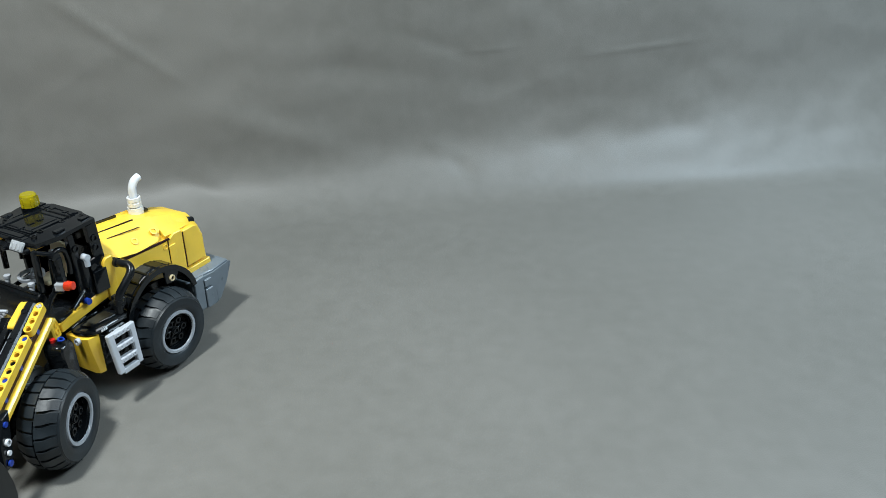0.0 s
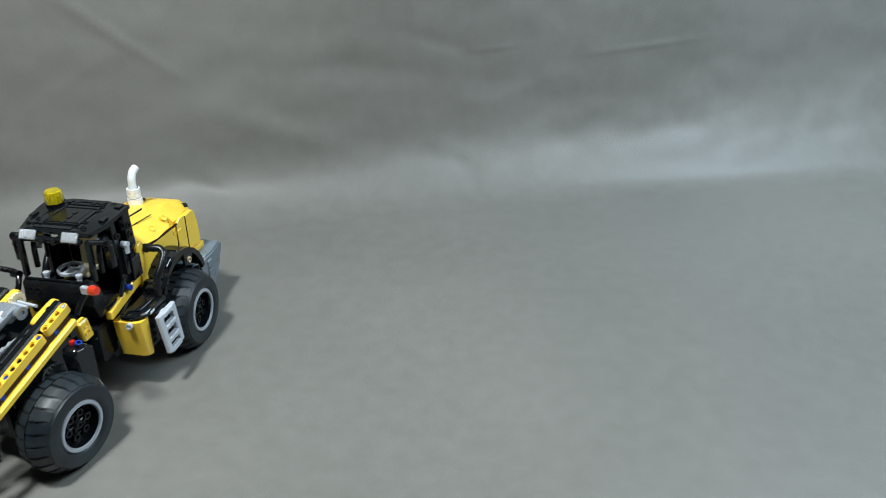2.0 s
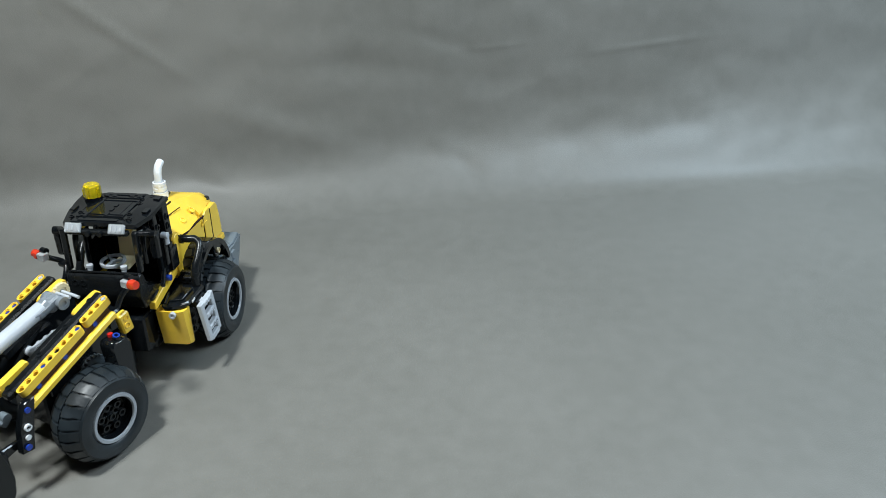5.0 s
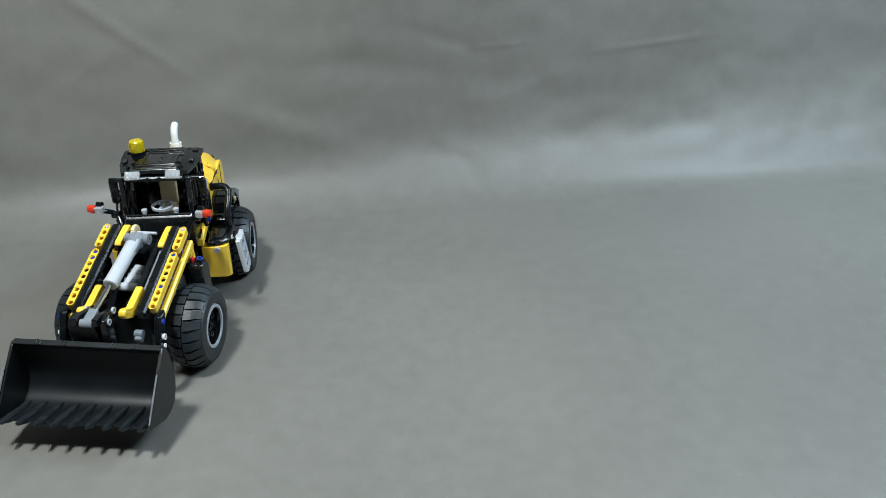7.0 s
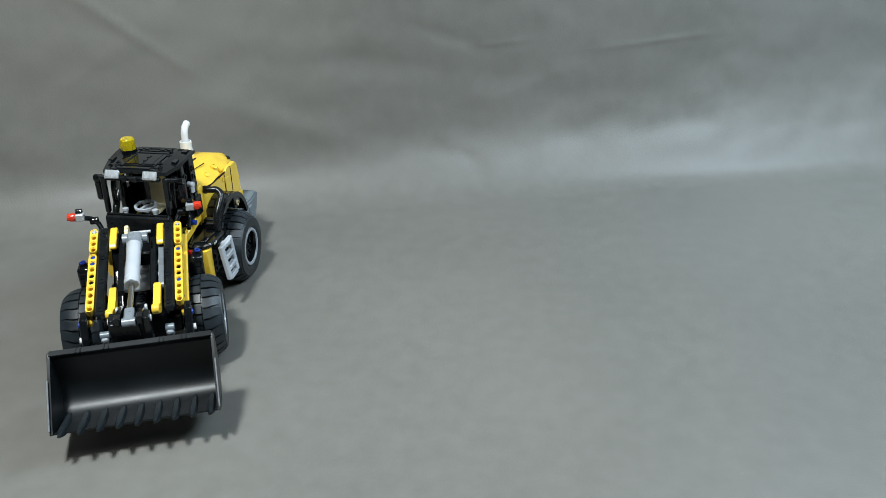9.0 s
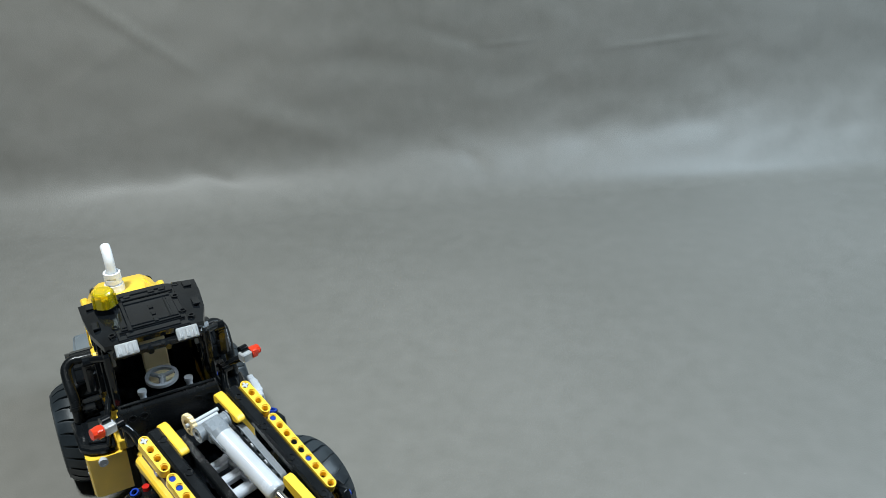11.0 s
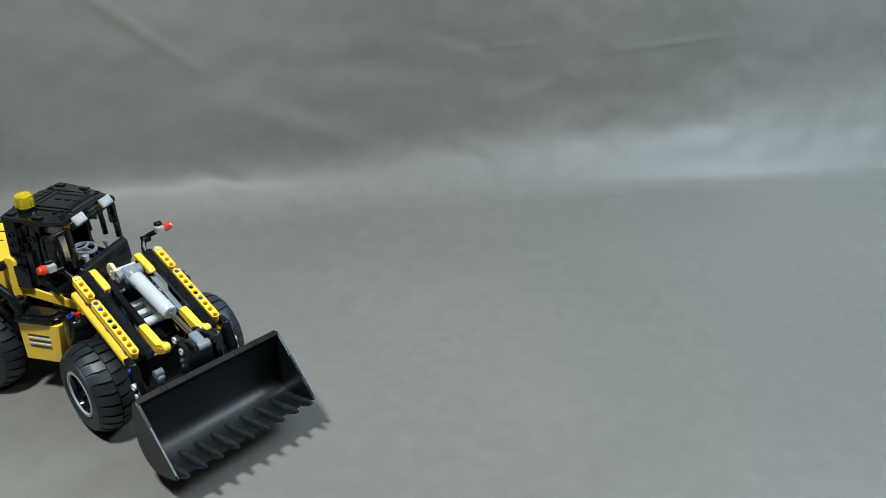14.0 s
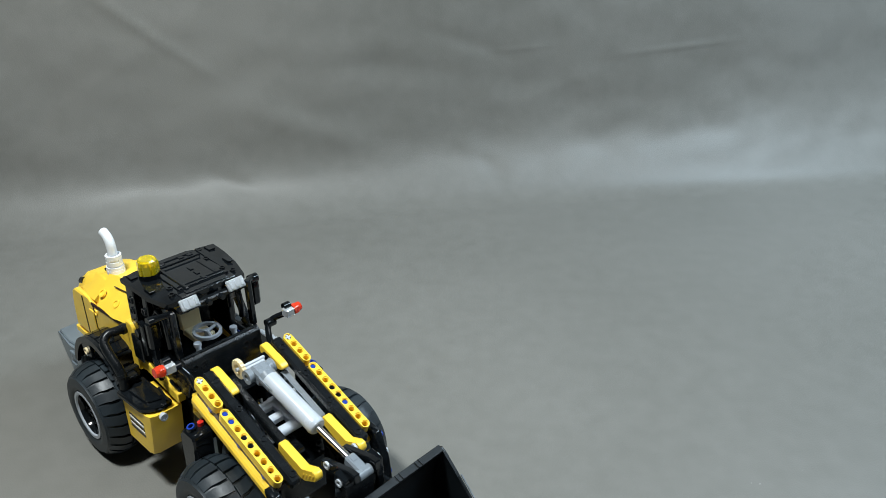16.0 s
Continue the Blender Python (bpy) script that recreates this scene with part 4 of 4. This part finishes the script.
def bucket(loader):
    curve = [(183, 81), (180, 71), (177, 58), (176.5, 46), (179, 34), (186, 25), (196, 20.5), (208, 20.5), (222, 24.6), (233, 29.6)]
    inner = [(233, 31.6), (221, 27.2), (208, 23.4), (197, 23.2), (188.5, 27.6), (182.2, 35.6), (179.8, 46.5), (180.2, 58), (183, 71), (186, 80)]
    bm = bmesh.new()
    slab(bm, curve + inner, -70, 70, 0)
    slab(bm, [(179, 77), (185.5, 77.5), (190, 84.6), (184, 86.6)], -71, 71, 0.4)
    for y in (-48, -44, 24, 28, 44, 48, -20, -24):
        box(bm, (187, y, 86), (6, 1.0, 1.2), 0.2, (0, 18, 0))
    shell = part("bucket", bm, BUCKET, loader, "wide black plastic loader bucket with teeth")
    for s in (1, -1):
        bm = bmesh.new()
        slab(bm, [(187, 86), (191, 82), (202, 71), (214, 58), (226, 45), (238, 33), (234, 30), (222, 25), (208, 19), (195, 18), (184, 23), (176.5, 33), (174, 46), (174.5, 58), (178, 73), (181, 83)], s * 70, s * 72.6, 0.7)
        part("cheek", bm, BUCKET, shell)
        bm = bmesh.new()
        slab(bm, [(206, 69.6), (207, 70.4), (237.4, 37.2), (236.2, 36.4)], s * 71.6, s * 72.9, 0.2)
        part("edge_strip", bm, EDGE, shell, "pale grey edge on the bucket cheek, its highlight painted in")
    # ribs and teeth take the paler copy in place of light
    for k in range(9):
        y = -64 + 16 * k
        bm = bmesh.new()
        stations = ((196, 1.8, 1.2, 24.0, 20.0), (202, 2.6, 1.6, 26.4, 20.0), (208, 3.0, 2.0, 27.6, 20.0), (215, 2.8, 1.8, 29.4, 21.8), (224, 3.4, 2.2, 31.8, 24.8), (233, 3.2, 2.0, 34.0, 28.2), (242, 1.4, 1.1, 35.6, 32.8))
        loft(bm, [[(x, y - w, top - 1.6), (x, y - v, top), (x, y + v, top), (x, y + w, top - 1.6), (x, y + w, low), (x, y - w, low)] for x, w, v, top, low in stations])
        part("tooth", bm, RIB, shell, "dark grey bucket rib and tooth, paled as if lit")
    for s in (1, -1):
        bm = bmesh.new()
        slab(bm, [(166, 34), (166, 60), (176, 64), (176, 34)], s * 38, s * 56, 1)
        part("bracket", bm, BLACK, shell)
    bm = bmesh.new()
    slab(bm, [(168, 60), (168, 74), (178, 76), (176, 60)], -14, 14, 1)
    part("bracket", bm, BLACK, shell)
    for ob in [shell] + list(shell.children):
        ob.data.transform(Matrix.Translation((0.0008, 0, -0.002)))
    return [shell]


loader = new("wheel_loader")
tagged(loader, "yellow and black toy wheel loader built from plastic beams", "toy loader")
rear_half(loader)
FRONT_PARTS = front_half(loader)
REAR_WHEELS = [(s, make_wheel(s, loader)) for s in (1, -1)]
FRONT_WHEELS = [(s, make_wheel(s, loader)) for s in (1, -1)]


# ---- movement ----
# seconds, joint x and y in metres, heading of the rear half and steering angle in degrees
DRIVE = [
    (0, -0.3991, 0.6137, -117.1, 24.8),
    (0.5, -0.3991, 0.6137, -117.1, 24.8),
    (1, -0.3925, 0.6064, -112.8, 17.5),
    (1.5, -0.3811, 0.5993, -106.6, 3.4),
    (2, -0.3631, 0.6203, -99.5, -11.6),
    (2.5, -0.3252, 0.7152, -84.1, -23.6),
    (3, -0.3140, 0.7720, -76.3, -24.7),
    (3.5, -0.3142, 0.7680, -76.5, -24.9),
    (3.7, -0.3136, 0.7636, -77.8, -24.7),
    (4.2, -0.3165, 0.7050, -86.0, -22.8),
    (4.8, -0.3290, 0.6260, -95.2, -22.6),
    (5.3, -0.3260, 0.6550, -92.3, -22.3),
    (5.8, -0.3195, 0.7204, -84.0, -21.8),
    (6, -0.3167, 0.7432, -80.9, -21.3),
    (6.5, -0.3122, 0.7626, -78.3, -22.2),
    (7, -0.3210, 0.7598, -83.1, -11.0),
    (7.5, -0.3348, 0.7590, -89.5, 5.6),
    (8, -0.3470, 0.7567, -95.8, 21.1),
    (8.5, -0.3470, 0.7567, -95.8, 21.1),
    (9, -0.3450, 0.7507, -95.5, 20.8),
    (9.5, -0.3236, 0.6415, -83.8, 22.0),
    (10, -0.2894, 0.5572, -74.2, 21.5),
    (10.2, -0.2658, 0.5189, -69.2, 20.8),
    (10.5, -0.2330, 0.4670, -63.2, 20.8),
    (10.8, -0.2165, 0.4400, -59.7, 20.6),
    (10.9, -0.2160, 0.4400, -59.5, 20.0),
    (11.4, -0.2040, 0.4500, -54.0, 6.0),
    (11.9, -0.1925, 0.4600, -48.8, -8.0),
    (12.05, -0.1940, 0.4630, -48.0, -9.5),
    (12.3, -0.2206, 0.5006, -44.1, -12.7),
    (12.5, -0.2402, 0.5348, -38.9, -18.9),
    (13, -0.2967, 0.6073, -25.4, -26.6),
    (13.5, -0.3546, 0.6531, -13.4, -28.9),
    (14, -0.3651, 0.6597, -11.1, -29.5),
    (14.5, -0.3453, 0.6509, -17.2, -26.4),
    (15, -0.2658, 0.5698, -36.5, -8.3),
    (15.5, -0.2109, 0.5126, -41.5, 0.4),
    (16, -0.2076, 0.5104, -40.8, -0.2),
]


def glide(column):
    """Values of one column every tenth of a second, without overshoot."""
    t = [r[0] for r in DRIVE]
    v = [r[column] for r in DRIVE]
    n = len(t)
    h = [t[i + 1] - t[i] for i in range(n - 1)]
    d = [(v[i + 1] - v[i]) / h[i] for i in range(n - 1)]
    m = [0.0] * n
    for i in range(1, n - 1):
        if d[i - 1] * d[i] > 0:
            a, b = 2 * h[i] + h[i - 1], h[i] + 2 * h[i - 1]
            m[i] = (a + b) / (a / d[i - 1] + b / d[i])
    out = []
    for k in range(161):
        x = k / 10
        i = max(j for j in range(n - 1) if t[j] <= x)
        s = (x - t[i]) / h[i]
        out.append(v[i] * (2 * s ** 3 - 3 * s * s + 1) + h[i] * m[i] * (s ** 3 - 2 * s * s + s) + v[i + 1] * (3 * s * s - 2 * s ** 3) + h[i] * m[i + 1] * (s ** 3 - s * s))
    return out


def motions():
    xs, ys, heads, bends = (glide(c) for c in (1, 2, 3, 4))
    times = [k / 10 for k in range(161)]
    walk(loader, [(t, pose(x, y, LIFT * MM, 0, 0, h)) for t, x, y, h in zip(times, xs, ys, heads)])
    for ob in FRONT_PARTS:
        walk(ob, [(t, pose(0, 0, 0, 0, 0, b)) for t, b in zip(times, bends)])

    def rolled(axle, track, s, front):
        """The turn of a wheel at every time, from the way its hub has gone."""
        turn, last, out = 0.0, None, []
        for x, y, h, b in zip(xs, ys, heads, bends):
            a = radians(h + (b if front else 0))
            hub = Vector((x + math.cos(a) * axle * MM - math.sin(a) * s * track * MM, y + math.sin(a) * axle * MM + math.cos(a) * s * track * MM))
            if last is not None:
                turn += math.degrees((hub - last).dot(Vector((math.cos(a), math.sin(a)))) / (WHEEL * MM))
            last = hub
            out.append(turn)
        return out

    for s, wheel in REAR_WHEELS:
        walk(wheel, [(t, pose(REAR_AXLE * MM, s * REAR_TRACK * MM, HUB * MM, 0, r, 0)) for t, r in zip(times, rolled(REAR_AXLE, REAR_TRACK, s, False))])
    for s, wheel in FRONT_WHEELS:
        walk(wheel, [(t, pose(0, 0, 0, 0, 0, b) @ pose(FRONT_AXLE * MM, s * FRONT_TRACK * MM, HUB * MM, 0, r, 0)) for t, r, b in zip(times, rolled(FRONT_AXLE, FRONT_TRACK, s, True), bends)])


motions()
